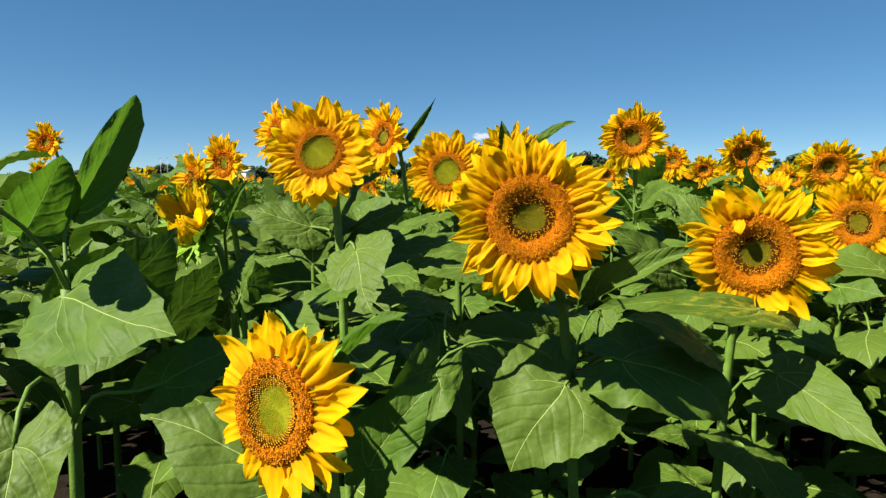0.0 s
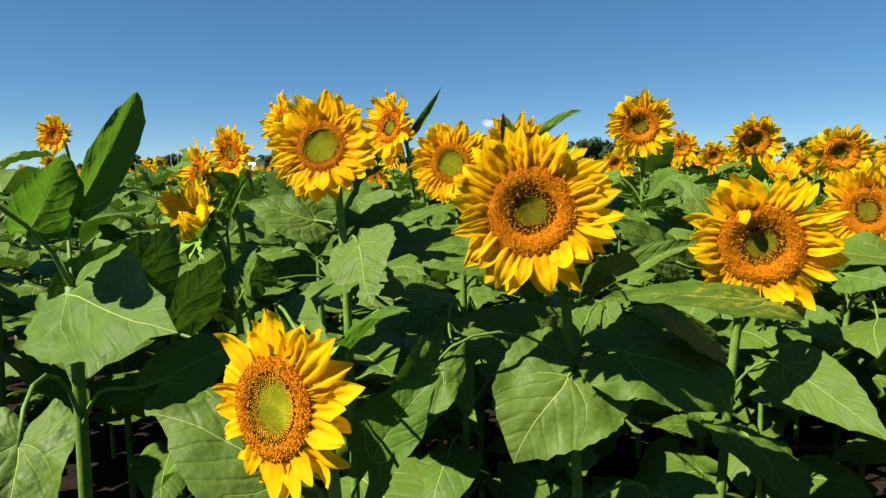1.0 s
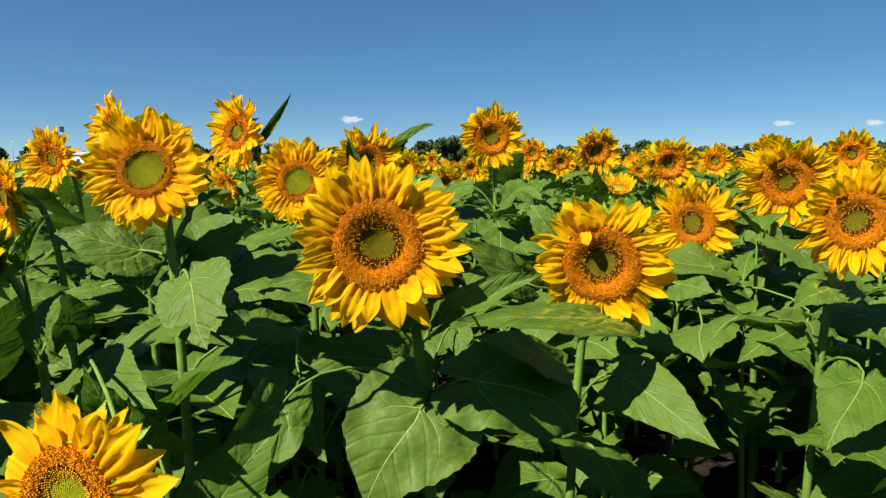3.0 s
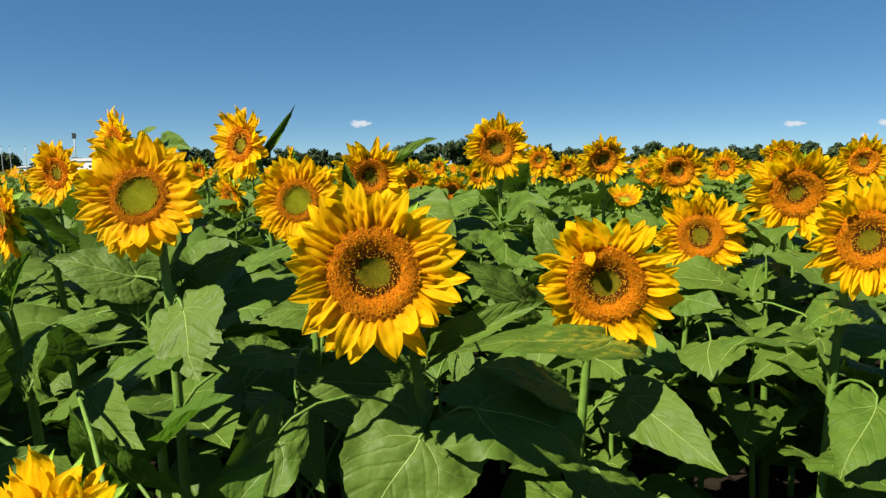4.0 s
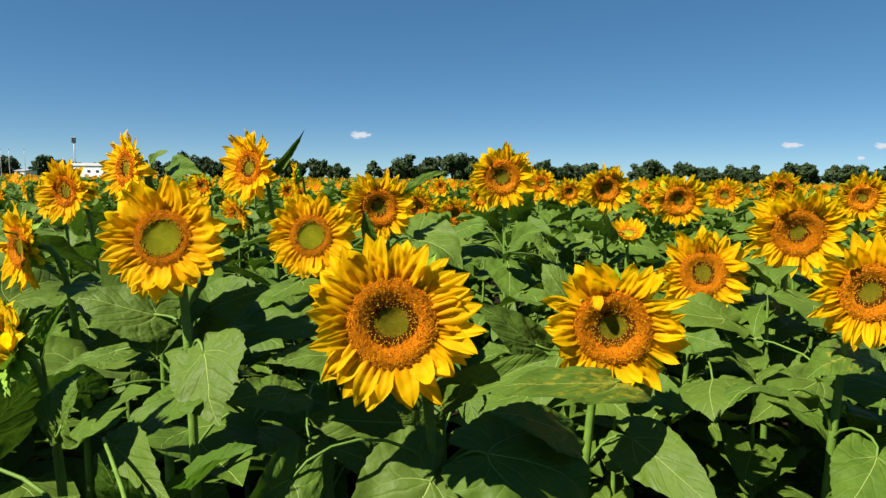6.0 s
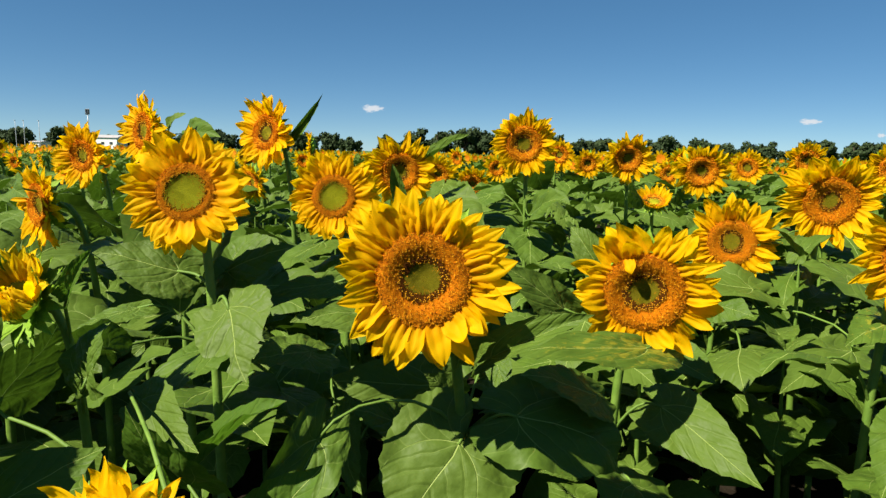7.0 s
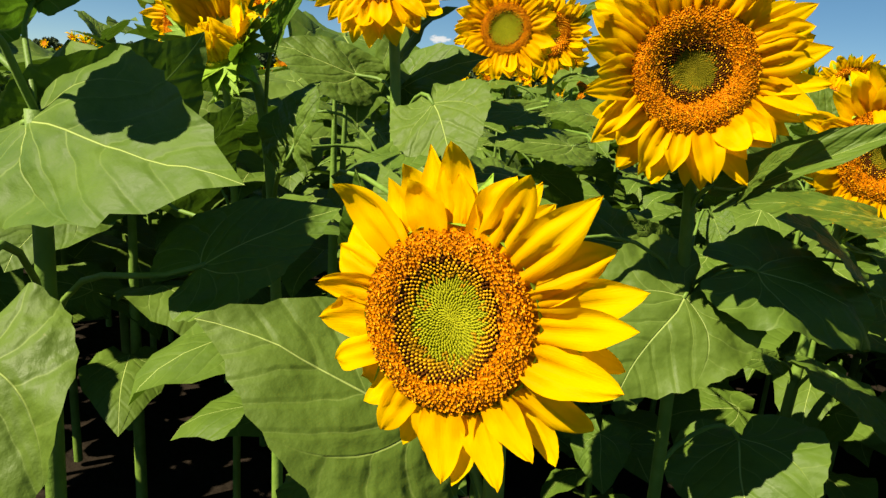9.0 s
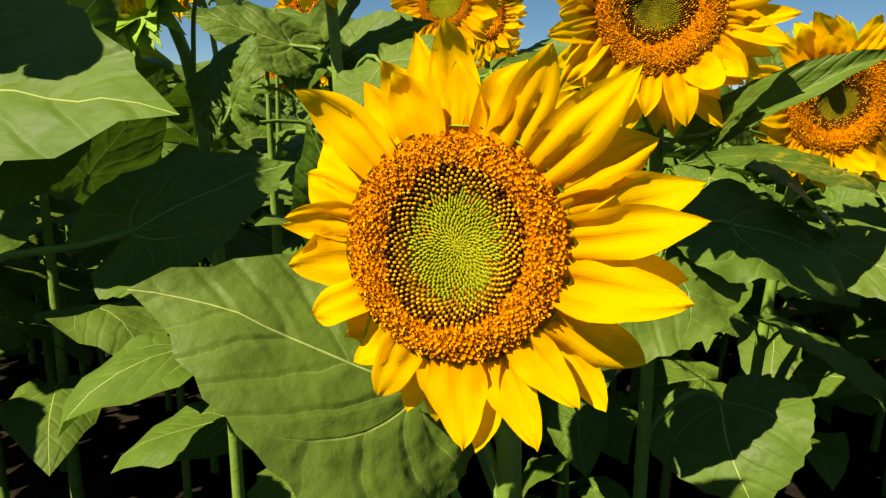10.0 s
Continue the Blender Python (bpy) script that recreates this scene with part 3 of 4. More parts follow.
def sunflower(key, head, radius, az, el, disc=0.5, inner=0.5, foot=(0.0, 0.06), petals=34, florets=420, hollow=0.10, tilt=14, spread=11,
              leaves=7, top=0.80, size=0.20, label="", opening=False, slim=0.41, low=0.30, core=0.7, ring=None, ragged=1.0):
    """A plant with its head centred at head; foot shifts the stem's base from below the head."""
    seed = sum(ord(c) * (k + 3) for k, c in enumerate(key)) + 5
    rng = random.Random(seed)
    head = Vector(head)
    n = facing(az, el)
    base = Vector((head.x + foot[0], head.y + foot[1], 0))
    root = plant_root("sunflower", base, label)
    path = stem_points(base, head, n)
    thick = 0.005 + 0.036 * radius
    v, f = tube(path, [thick * (1.2 - 0.35 * k / 15) for k in range(16)], 9)
    child("stem", link_mesh("stem", v, f, [STEM]), root, Matrix.Identity(4))
    tilt = tilt if tilt > 40 else 0.3 * tilt - 3
    rd = radius * disc
    hp = head_pose(head, n, rd, rng.uniform(0, 6.28) if not opening else 0.0)
    crown = child("flower_head", RECEPTACLE, root, hp)
    bed, out, inn = disc_meshes(florets, inner, hollow, 3, core)
    child("disc", bed, crown, hp)
    if not opening:
        tagged(child("disc_rim", out, crown, hp), kind="stuff")
        tagged(child("disc_center", inn, crown, hp), kind="stuff")
    blades = BRACTS_BUD if opening else BRACTS
    for m in bract_poses(rng, 80 if opening else 22):
        if opening:
            m = Matrix.Translation((0, 0, 0.10)) @ m @ Matrix.Translation((0, 0.10, 0)) @ Matrix.Rotation(radians(rng.uniform(-5, 62)), 4, "X") @ Matrix.Scale(1.5, 4)
        child("bract", blades[rng.randrange(5)], crown, hp @ m)
    flat = head_pose(head, n, 1.0)
    length = radius - rd * 0.90
    if opening:
        # the upper petals have risen, those below are still folded up over the disc
        for k in range(int(petals * 1.6)):
            a = rng.uniform(0, 6.28)
            high = math.cos(a) > 0.25
            up = radians(rng.gauss(30, 12) if high else rng.gauss(138, 10))
            L = length * (rng.uniform(1.2, 1.75) if high else rng.uniform(1.1, 1.5) * rd / length)
            m = Matrix.Rotation(a, 4, "Z") @ Matrix.Translation((0, rd * (0.80 if high else 0.88), rd * 0.05))
            m = m @ Matrix.Rotation(radians(rng.gauss(0, 10)), 4, "Z") @ Matrix.Rotation(up, 4, "X") @ Matrix.Rotation(radians(rng.gauss(0, 14)), 4, "Y")
            child("petal", PETALS_PALE[rng.randrange(8)], crown, flat @ m @ Matrix.Diagonal((length * (0.68 if high else 0.46), L, L, 1)))
    elif ring:
        for k, (turn, reach) in enumerate(ring):
            L = radius * reach - rd * 0.88
            m = Matrix.Rotation(radians(turn), 4, "Z") @ Matrix.Translation((0, rd * 0.90, -rd * (0.07 - 0.05 * (k % 3))))
            m = m @ Matrix.Rotation(radians(rng.gauss(0, 5)), 4, "Z") @ Matrix.Rotation(radians(rng.gauss(-15, 7) + 5 * (k % 3)), 4, "X") @ Matrix.Rotation(radians(rng.gauss(0, 8)), 4, "Y")
            child("petal", PETALS[rng.randrange(8)], crown, flat @ m @ Matrix.Diagonal((rd * rng.uniform(0.38, 0.54), L, L, 1)))
        # shorter ones between and behind these
        for k in range(14):
            L = radius * rng.uniform(0.72, 0.98) - rd * 0.88
            m = Matrix.Rotation(radians(25.7 * k + rng.uniform(-11, 11)), 4, "Z") @ Matrix.Translation((0, rd * 0.90, -rd * 0.14))
            m = m @ Matrix.Rotation(radians(rng.gauss(0, 9)), 4, "Z") @ Matrix.Rotation(radians(rng.gauss(-24, 6)), 4, "X") @ Matrix.Rotation(radians(rng.gauss(0, 12)), 4, "Y")
            child("petal", PETALS[rng.randrange(8)], crown, flat @ m @ Matrix.Diagonal((rd * rng.uniform(0.28, 0.40), L, L, 1)))
    else:
        for m, i in petal_poses(rng, int(petals * 1.4), rd, length, spread, tilt, slim, ragged):
            child("petal", PETALS[i], crown, flat @ m)
    PLANTS[key] = root, path
    generic_leaves(root, path, rng, leaves + 5 if leaves > 3 else leaves, low, top, size * 1.2, LEAVES)
    return root


def set_leaf(key, base, tip, width, roll, shape, look_of="plain", face=None):
    """A leaf of a plant laid from base to tip."""
    root, path = PLANTS[key]
    b, t = Vector(base), Vector(tip)
    drop = 0.03 + 0.10 * ((abs(b.x) * 37 + abs(b.z) * 53) % 1.0)
    k = max(i for i, p in enumerate(path) if p.z <= max(b.z - drop, path[1].z))
    k = min(k, len(path) - 2)
    f = min(max((b.z - drop - path[k].z) / max(path[k + 1].z - path[k].z, 1e-4), 0.0), 1.0)
    at = path[k].lerp(path[k + 1], f)
    axis = (t - b)
    up = (SUN + Vector((0, -0.35, 0))).normalized()
    if roll:
        up = Matrix.Rotation(radians(roll), 3, axis.normalized()) @ up
    if face:
        up = Vector(face)
    length = axis.length
    blades = {"plain": LEAVES, "young": LEAVES_YOUNG, "aged": LEAVES_AGED}[look_of]
    label = {"aged": "yellowing leaf with dry patches"}.get(look_of, "")
    add_leaf(root, b, axis, up, length, max(width, 0.03), blades, shape, at, label)


# ---- ground ----
def ground():
    m = Mat("ground_shaded_soil_and_grass")
    p = m.place()
    s = m.xyz(p)
    # soil kept near black: the shade under the leaves is put into its colour
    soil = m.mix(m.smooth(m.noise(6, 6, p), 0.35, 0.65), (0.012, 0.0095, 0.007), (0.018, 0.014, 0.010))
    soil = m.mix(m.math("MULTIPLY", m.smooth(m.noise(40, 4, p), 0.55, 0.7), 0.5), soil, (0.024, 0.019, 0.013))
    grass = m.mix(m.smooth(m.noise(0.05, 5, p), 0.35, 0.65), (0.055, 0.100, 0.022), (0.095, 0.130, 0.035))
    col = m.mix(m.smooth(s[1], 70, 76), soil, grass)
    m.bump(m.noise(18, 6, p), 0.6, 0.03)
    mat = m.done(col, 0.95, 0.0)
    verts, faces = [], []
    xs = [-2500, -900, -300, -100, -40] + [x * 0.5 for x in range(-16, 17)] + [40, 100, 300, 900, 2500]
    ys = [-2500, -800, -200, -60, -20, -8, -3] + [y * 0.5 for y in range(-2, 25)] + [20, 40, 80, 160, 400, 900, 2500]
    for y in ys:
        for x in xs:
            near = abs(x) < 9 and -3 < y < 13
            z = 0.03 * noise.noise(Vector((x * 1.7, y * 1.7, 0))) - 0.02 if near else -0.02
            verts.append((x, y, z))
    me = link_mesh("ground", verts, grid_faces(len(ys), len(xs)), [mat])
    return tagged(new("ground", me), "tilled soil darkened for leaf shade under the sunflowers with grass beyond", "ground", kind="structure")


ground()

# ---- the sunflowers that stand out ----
BIG = "tall sunflower in full bloom with bright yellow petals"
# each petal's turn from the top, to the viewer's left, and its reach
M_RING = ((4, 1.06), (14, 1.03), (20, 0.86), (26, 0.98), (37, 0.95), (47, 1.09), (62, 1.0), (72, 0.93), (82, 0.88), (95, 0.84), (103, 0.91),
          (122, 0.90), (135, 0.84), (146, 0.80), (157, 0.87), (167, 0.90), (178, 0.86), (186, 0.95), (199, 1.0), (207, 1.0), (222, 0.92),
          (231, 1.03), (244, 1.06), (258, 1.09), (269, 1.06), (279, 1.14), (289, 1.15), (300, 0.98), (305, 1.08), (315, 1.14), (328, 0.92),
          (336, 1.03), (344, 0.95), (351, 0.90), (358, 0.86))
sunflower("M", (-0.201, 0.985, 1.172), 0.104, 15, 8, 0.535, 0.66, (0.04, 0.05), 46, 1800, 0.10, 12, 20, 0, 0.55, 0.18,
          "sunflower in full bloom close up with green-centred orange disc", core=0.74, ring=M_RING)
sunflower("C", (0.0, 1.5, 1.35), 0.148, -2, 4, 0.52, 0.50, (0.085, 0.17), 38, 2300, 0.17, 4, 9, 0, 0.50, 0.2,
          "largest sunflower in bloom with wide brown-orange disc", core=0.74, ragged=1.1, slim=0.46)
sunflower("D", (0.447, 1.97, 1.245), 0.172, 12, -8, 0.535, 0.50, (-0.06, 0.07), 34, 2100, 0.16, 4, 10, 1, 0.60, 0.2,
          "broad sunflower in bloom with petal folded over its disc", core=0.72, ragged=1.1, slim=0.45)
sunflower("A", (-0.446, 1.603, 1.472), 0.117, -10, 12, 0.45, 0.70, (0.06, -0.02), 40, 1700, 0.04, -14, 4, 0, 0.64, 0.2,
          "sunflower in fresh bloom with large green disc centre", core=0.92, slim=0.48, ragged=0.6)
sunflower("B", (-0.307, 2.088, 1.436), 0.118, -4, 8, 0.47, 0.68, (0.02, 0.06), 38, 1700, 0.04, -14, 4, 4, 0.75, 0.2,
          "sunflower in fresh bloom with green disc centre", core=0.92, slim=0.48, ragged=0.6)
sunflower("H", (0.897, 2.77, 1.267), 0.165, 16, -2, 0.48, 0.52, (-0.03, 0.07), 36, 1300, 0.08, 5, 10, 5, 0.87, 0.21, BIG)
sunflower("E", (0.193, 3.46, 1.595), 0.158, 0, -5, 0.52, 0.50, (0.03, 0.07), 36, 500, 0.12, 5, 10, 8, 0.87, 0.21, BIG)
sunflower("F", (0.79, 4.20, 1.537), 0.150, 0, -14, 0.50, 0.45, (0.03, 0.08), 32, 380, 0.16, 16, 13, 8, 0.87, 0.21, BIG)
sunflower("G", (1.302, 4.591, 1.466), 0.180, 10, -14, 0.53, 0.42, (0.02, 0.08), 34, 380, 0.16, 14, 13, 8, 0.87, 0.21, BIG)
sunflower("P", (1.258, 2.882, 1.407), 0.178, 18, -12, 0.50, 0.42, (-0.02, 0.08), 36, 1300, 0.10, 16, 13, 8, 0.87, 0.21, BIG)
sunflower("Q", (1.91, 5.57, 1.478), 0.145, 16, -6, 0.50, 0.5, (0.0, 0.08), 32, 320, 0.1, 12, 11, 8, 0.87, 0.21, BIG)
SIDE = "sunflower in bloom turned aside, showing green bracts behind"
sunflower("I", (-1.02, 3.494, 1.627), 0.19, 28, 6, 0.46, 0.55, (0.10, 0.10), 34, 420, 0.08, 12, 13, 7, 0.72, 0.21, SIDE)
sunflower("J", (-1.299, 2.926, 1.612), 0.150, 34, 6, 0.48, 0.55, (0.10, 0.10), 32, 380, 0.08, 12, 14, 7, 0.70, 0.21, SIDE)
sunflower("K", (-1.888, 3.396, 1.503), 0.165, 14, 0, 0.46, 0.48, (0.08, 0.10), 34, 380, 0.1, 14, 14, 8, 0.74, 0.21, SIDE)
sunflower("T", (-1.033, 1.99, 1.402), 0.115, 30, 0, 0.48, 0.5, (0.08, 0.10), 30, 600, 0.08, 14, 13, 1, 0.72, 0.2, SIDE, low=0.65)
sunflower("U", (-0.245, 2.72, 1.482), 0.135, -2, -10, 0.50, 0.46, (0.03, 0.09), 34, 420, 0.15, 18, 15, 8, 0.87, 0.2, BIG)
sunflower("N", (0.975, 1.90, 1.355), 0.128, 18, -4, 0.50, 0.5, (-0.03, 0.07), 36, 1300, 0.10, 14, 12, 3, 0.74, 0.2, BIG, low=0.62)
sunflower("S", (-0.21, 3.6, 1.445), 0.115, 20, -24, 0.5, 0.3, (0.05, 0.08), 30, 320, 0.15, 10, 10, 7, 0.87, 0.2, BIG)
sunflower("V", (-1.404, 4.241, 1.353), 0.13, 30, -8, 0.5, 0.4, (0.05, 0.08), 28, 260, 0.15, 18, 14, 7, 0.87, 0.2, BIG)
sunflower("R", (-0.117, 4.938, 1.341), 0.135, 8, -22, 0.52, 0.35, (0.04, 0.08), 30, 260, 0.18, 6, 8, 7, 0.87, 0.2, BIG)
sunflower("X", (0.534, 5.85, 1.549), 0.14, 12, -5, 0.5, 0.45, (0.04, 0.08), 28, 200, 0.12, 14, 12, 7, 0.87, 0.2, BIG)
sunflower("Y", (0.812, 6.247, 1.476), 0.14, 4, -14, 0.5, 0.4, (0.04, 0.08), 28, 200, 0.12, 14, 12, 7, 0.87, 0.2, BIG)
sunflower("Z", (1.562, 6.511, 1.395), 0.14, 10, -8, 0.5, 0.4, (0.04, 0.08), 28, 200, 0.12, 14, 12, 7, 0.87, 0.2, BIG)
sunflower("AA", (2.014, 4.839, 1.541), 0.14, 14, -16, 0.5, 0.4, (0.04, 0.08), 30, 260, 0.12, 16, 12, 7, 0.87, 0.2, BIG)
sunflower("AB", (2.048, 3.956, 1.512), 0.14, 16, -10, 0.5, 0.4, (0.04, 0.08), 32, 320, 0.12, 16, 12, 7, 0.87, 0.2, BIG)
sunflower("AC", (2.138, 3.75, 1.383), 0.14, 16, -10, 0.5, 0.4, (0.04, 0.08), 32, 320, 0.12, 16, 12, 7, 0.87, 0.2, BIG)
sunflower("BB", (-1.672, 6.274, 1.59), 0.14, 80, 0, 0.5, 0.4, (0.04, 0.08), 28, 160, 0.12, 16, 12, 7, 0.78, 0.2, SIDE)
sunflower("LL", (-3.213, 3.539, 1.645), 0.13, -10, 10, 0.45, 0.4, (0.04, 0.08), 28, 160, 0.12, 30, 14, 7, 0.78, 0.2, SIDE)
sunflower("LK", (-2.351, 3.9, 1.435), 0.12, 30, 0, 0.45, 0.4, (0.04, 0.08), 28, 160, 0.12, 30, 14, 7, 0.78, 0.2, SIDE)
sunflower("W", (0.70, 3.092, 1.375), 0.085, 0, 58, 0.50, 0.7, (0.02, 0.05), 22, 200, 0.05, 46, 10, 7, 0.8, 0.2,
          "young sunflower head just opening among green bracts")
sunflower("bud", (-0.535, 1.300, 1.340), 0.066, 8, 24, 0.50, 0.97, (0.05, 0.05), 36, 420, 0.0, 58, 20, 0, 0.58, 0.2,
          "half-open sunflower with crumpled petals and green bracts", True)


def folded_petal(key, angle, length, width, lean):
    """One petal of a head that has bent over its disc."""
    root, path = PLANTS[key]
    crown = [c for c in root.children if c.name.startswith("flower_head")][0]
    hp = WHERE[crown.name]
    rd = hp.to_scale().x
    m = hp @ Matrix.Diagonal((1 / rd, 1 / rd, 1 / rd, 1))
    q = head_pose(hp.translation, m.to_3x3() @ Vector((0, 0, 1)), 1.0) @ Matrix.Rotation(radians(angle), 4, "Z") @ Matrix.Translation((0, rd * 0.98, 0.01))
    child("petal", PETALS[1], crown, q @ Matrix.Rotation(radians(lean), 4, "X") @ Matrix.Diagonal((width, length, length, 1)), "petal bent forward over the disc")


folded_petal("D", 26, 0.040, 0.028, 124)


# the tall plant that has no flower yet
def young_plant(key, foot, top):
    root = plant_root("sunflower", Vector((foot[0], foot[1], 0)), "young leafy sunflower plant not yet in flower")
    path = bezier(Vector((foot[0], foot[1], 0)), Vector((foot[0], foot[1], 0.4)), Vector((top[0], top[1], top[2] - 0.3)), Vector(top), 16)
    v, f = tube(path, [0.011 * (1.15 - 0.35 * k / 15) for k in range(16)], 9)
    child("stem", link_mesh("stem", v, f, [STEM]), root, Matrix.Identity(4))
    PLANTS[key] = root, path
    generic_leaves(root, path, random.Random(44), 1, 0.35, 0.5, 0.2, LEAVES)


young_plant("young", (-0.68, 1.15), (-0.618, 1.130, 1.262))

# ---- single leaves that stand out ----
set_leaf("C", (0.057, 1.610, 1.025), (-0.034, 1.520, 0.878), 0.228, 0, 5, face=(0.0, -0.93, 0.40))
set_leaf("young", (-0.624, 1.126, 1.251), (-0.364, 1.040, 1.231), 0.176, 0, 5)
set_leaf("young", (-0.689, 1.220, 1.368), (-0.608, 1.280, 1.556), 0.092, 0, 8, "young", face=(0.9, -0.45, -0.2))
set_leaf("young", (-0.769, 1.200, 1.336), (-0.661, 1.180, 1.457), 0.14, 0, 8, "young", face=(0.9, -0.45, -0.35))
set_leaf("young", (-0.606, 1.000, 1.429), (-0.575, 1.080, 1.450), 0.125, 0, 0)
set_leaf("young", (-0.630, 1.190, 1.205), (-0.520, 1.250, 1.345), 0.170, 0, 0, face=(0.8, -0.55, 0.0))
set_leaf("young", (-0.428, 1.085, 1.150), (-0.345, 1.190, 1.190), 0.100, 0, 0, face=(0.05, -0.7, 0.7))
set_leaf("young", (-0.464, 0.900, 1.138), (-0.440, 0.860, 1.010), 0.125, 0, 4, face=(0.35, -0.8, 0.45))
set_leaf("D", (0.513, 2.020, 0.956), (0.677, 1.800, 0.873), 0.150, 0, 0, face=(-0.3, -0.75, 0.65))
set_leaf("C", (0.160, 1.640, 1.070), (0.363, 1.710, 0.940), 0.200, 0, 6, face=(0.15, -0.55, 0.85))
set_leaf("M", (-0.225, 1.060, 1.060), (-0.400, 1.030, 1.128), 0.165, 0, 0, face=(-0.55, -0.60, 0.85))
set_leaf("M", (-0.265, 1.100, 1.001), (-0.324, 1.000, 0.974), 0.091, -10, 3)
set_leaf("C", (0.214, 1.740, 0.739), (0.252, 1.620, 0.597), 0.277, 0, 1)
set_leaf("C", (-0.177, 1.500, 1.067), (-0.259, 1.380, 0.917), 0.114, 30, 4, face=(0.6, -0.8, 0.5))
set_leaf("M", (-0.323, 1.320, 1.072), (-0.157, 1.300, 1.216), 0.072, -30, 2, "young")
set_leaf("M", (-0.241, 1.340, 0.940), (-0.125, 1.360, 1.096), 0.127, 0, 3, "young", face=(-0.2, -1, 0.5))
set_leaf("M", (-0.300, 1.300, 1.082), (-0.350, 1.240, 1.222), 0.130, 0, 0, "young", face=(-0.35, -0.85, 0.35))
set_leaf("C", (0.111, 1.550, 1.209), (0.273, 1.500, 1.304), 0.063, 10, 2)
set_leaf("D", (0.454, 1.930, 1.126), (0.103, 1.740, 1.146), 0.115, 0, 0, "aged", face=(-0.25, -0.6, 0.75))
set_leaf("A", (-0.495, 1.660, 1.315), (-0.645, 1.620, 1.352), 0.120, 0, 0)
set_leaf("A", (-0.335, 1.520, 1.284), (-0.268, 1.430, 1.187), 0.150, 0, 0, face=(-0.2, -0.9, 0.5))
set_leaf("A", (-0.440, 1.750, 1.300), (-0.290, 1.740, 1.360), 0.135, 0, 0, face=(-0.25, -0.8, 0.6))
set_leaf("A", (-0.555, 1.620, 1.251), (-0.639, 1.550, 1.216), 0.095, 10, 0)
set_leaf("A", (-0.467, 1.720, 1.299), (-0.343, 1.700, 1.432), 0.102, 0, 4)
set_leaf("A", (-0.362, 1.500, 1.221), (-0.417, 1.380, 1.142), 0.139, 0, 0)
set_leaf("B", (-0.223, 1.800, 1.276), (-0.369, 1.750, 1.248), 0.078, 0, 0)
set_leaf("A", (-0.224, 1.620, 1.182), (-0.308, 1.550, 1.178), 0.104, 0, 5)
set_leaf("B", (-0.136, 1.750, 1.225), (-0.285, 1.680, 1.218), 0.097, 0, 0)
set_leaf("B", (-0.190, 1.680, 1.027), (-0.118, 1.580, 0.926), 0.105, 0, 0, face=(-0.5, -0.8, 0.3))
set_leaf("B", (-0.081, 1.900, 0.995), (-0.213, 1.800, 0.951), 0.109, 0, 3)
set_leaf("B", (-0.325, 2.050, 1.324), (-0.410, 1.900, 1.255), 0.150, 0, 0)
set_leaf("C", (-0.060, 1.560, 1.278), (-0.186, 1.480, 1.280), 0.098, 0, 0, face=(-0.3, -0.65, 0.75))
set_leaf("B", (-0.317, 2.100, 1.281), (-0.317, 1.950, 1.229), 0.127, 0, 1)
set_leaf("D", (0.270, 1.950, 1.202), (0.117, 1.900, 1.310), 0.096, 0, 0)
set_leaf("C", (0.319, 1.720, 1.087), (0.163, 1.620, 1.157), 0.115, 0, 0, face=(-0.3, -0.6, 0.75))
set_leaf("C", (-0.014, 1.840, 1.047), (-0.242, 1.760, 1.069), 0.14, 0, 0, face=(0.85, -0.45, 0.35))
set_leaf("C", (0.117, 1.800, 1.121), (0.145, 1.750, 1.062), 0.06, 0, 0)
set_leaf("C", (0.041, 1.760, 1.055), (-0.024, 1.720, 1.114), 0.075, 0, 0)
set_leaf("C", (-0.059, 1.700, 1.013), (-0.154, 1.620, 1.072), 0.1, 0, 0)
set_leaf("B", (-0.350, 1.800, 1.028), (-0.191, 1.680, 0.986), 0.13, 0, 0, face=(0.8, -0.55, 0.2))
set_leaf("bud", (-0.681, 1.420, 1.141), (-0.589, 1.450, 1.272), 0.14, 0, 0, face=(0.8, -0.50, -0.25))
set_leaf("D", (0.441, 1.930, 0.799), (0.512, 1.780, 0.717), 0.235, 0, 5, face=(0.6, -0.7, 0.35))
set_leaf("D", (0.331, 2.000, 0.796), (0.224, 1.950, 0.802), 0.065, 0, 0)
set_leaf("H", (0.842, 2.450, 0.985), (0.791, 2.250, 0.915), 0.229, 0, 1)
set_leaf("H", (1.132, 2.400, 1.008), (0.859, 2.200, 0.938), 0.173, 0, 0)
set_leaf("N", (1.005, 2.000, 1.199), (0.855, 1.900, 1.159), 0.119, 0, 0, "aged")
set_leaf("N", (0.958, 1.800, 1.031), (0.834, 1.680, 0.932), 0.145, 0, 0)
set_leaf("bud", (-0.443, 1.300, 1.230), (-0.428, 1.340, 1.304), 0.097, 0, 4)
set_leaf("bud", (-0.460, 1.300, 1.353), (-0.409, 1.280, 1.419), 0.028, 40, 2, "young", face=(0.1, -1, 0.3))
set_leaf("I", (-0.890, 3.500, 1.618), (-0.721, 3.420, 1.807), 0.039, 40, 2, face=(0.6, -1, 0))
set_leaf("J", (-1.266, 3.050, 1.590), (-1.159, 3.000, 1.685), 0.115, 0, 4)
set_leaf("J", (-1.218, 3.100, 1.604), (-0.995, 2.950, 1.593), 0.126, 0, 3)
set_leaf("U", (-0.152, 2.750, 1.524), (-0.004, 2.680, 1.611), 0.055, 0, 2)
set_leaf("C", (-0.062, 1.660, 1.471), (-0.076, 1.640, 1.530), 0.021, 30, 2)
set_leaf("C", (0.084, 1.500, 1.212), (0.120, 1.400, 1.282), 0.035, 0, 0)
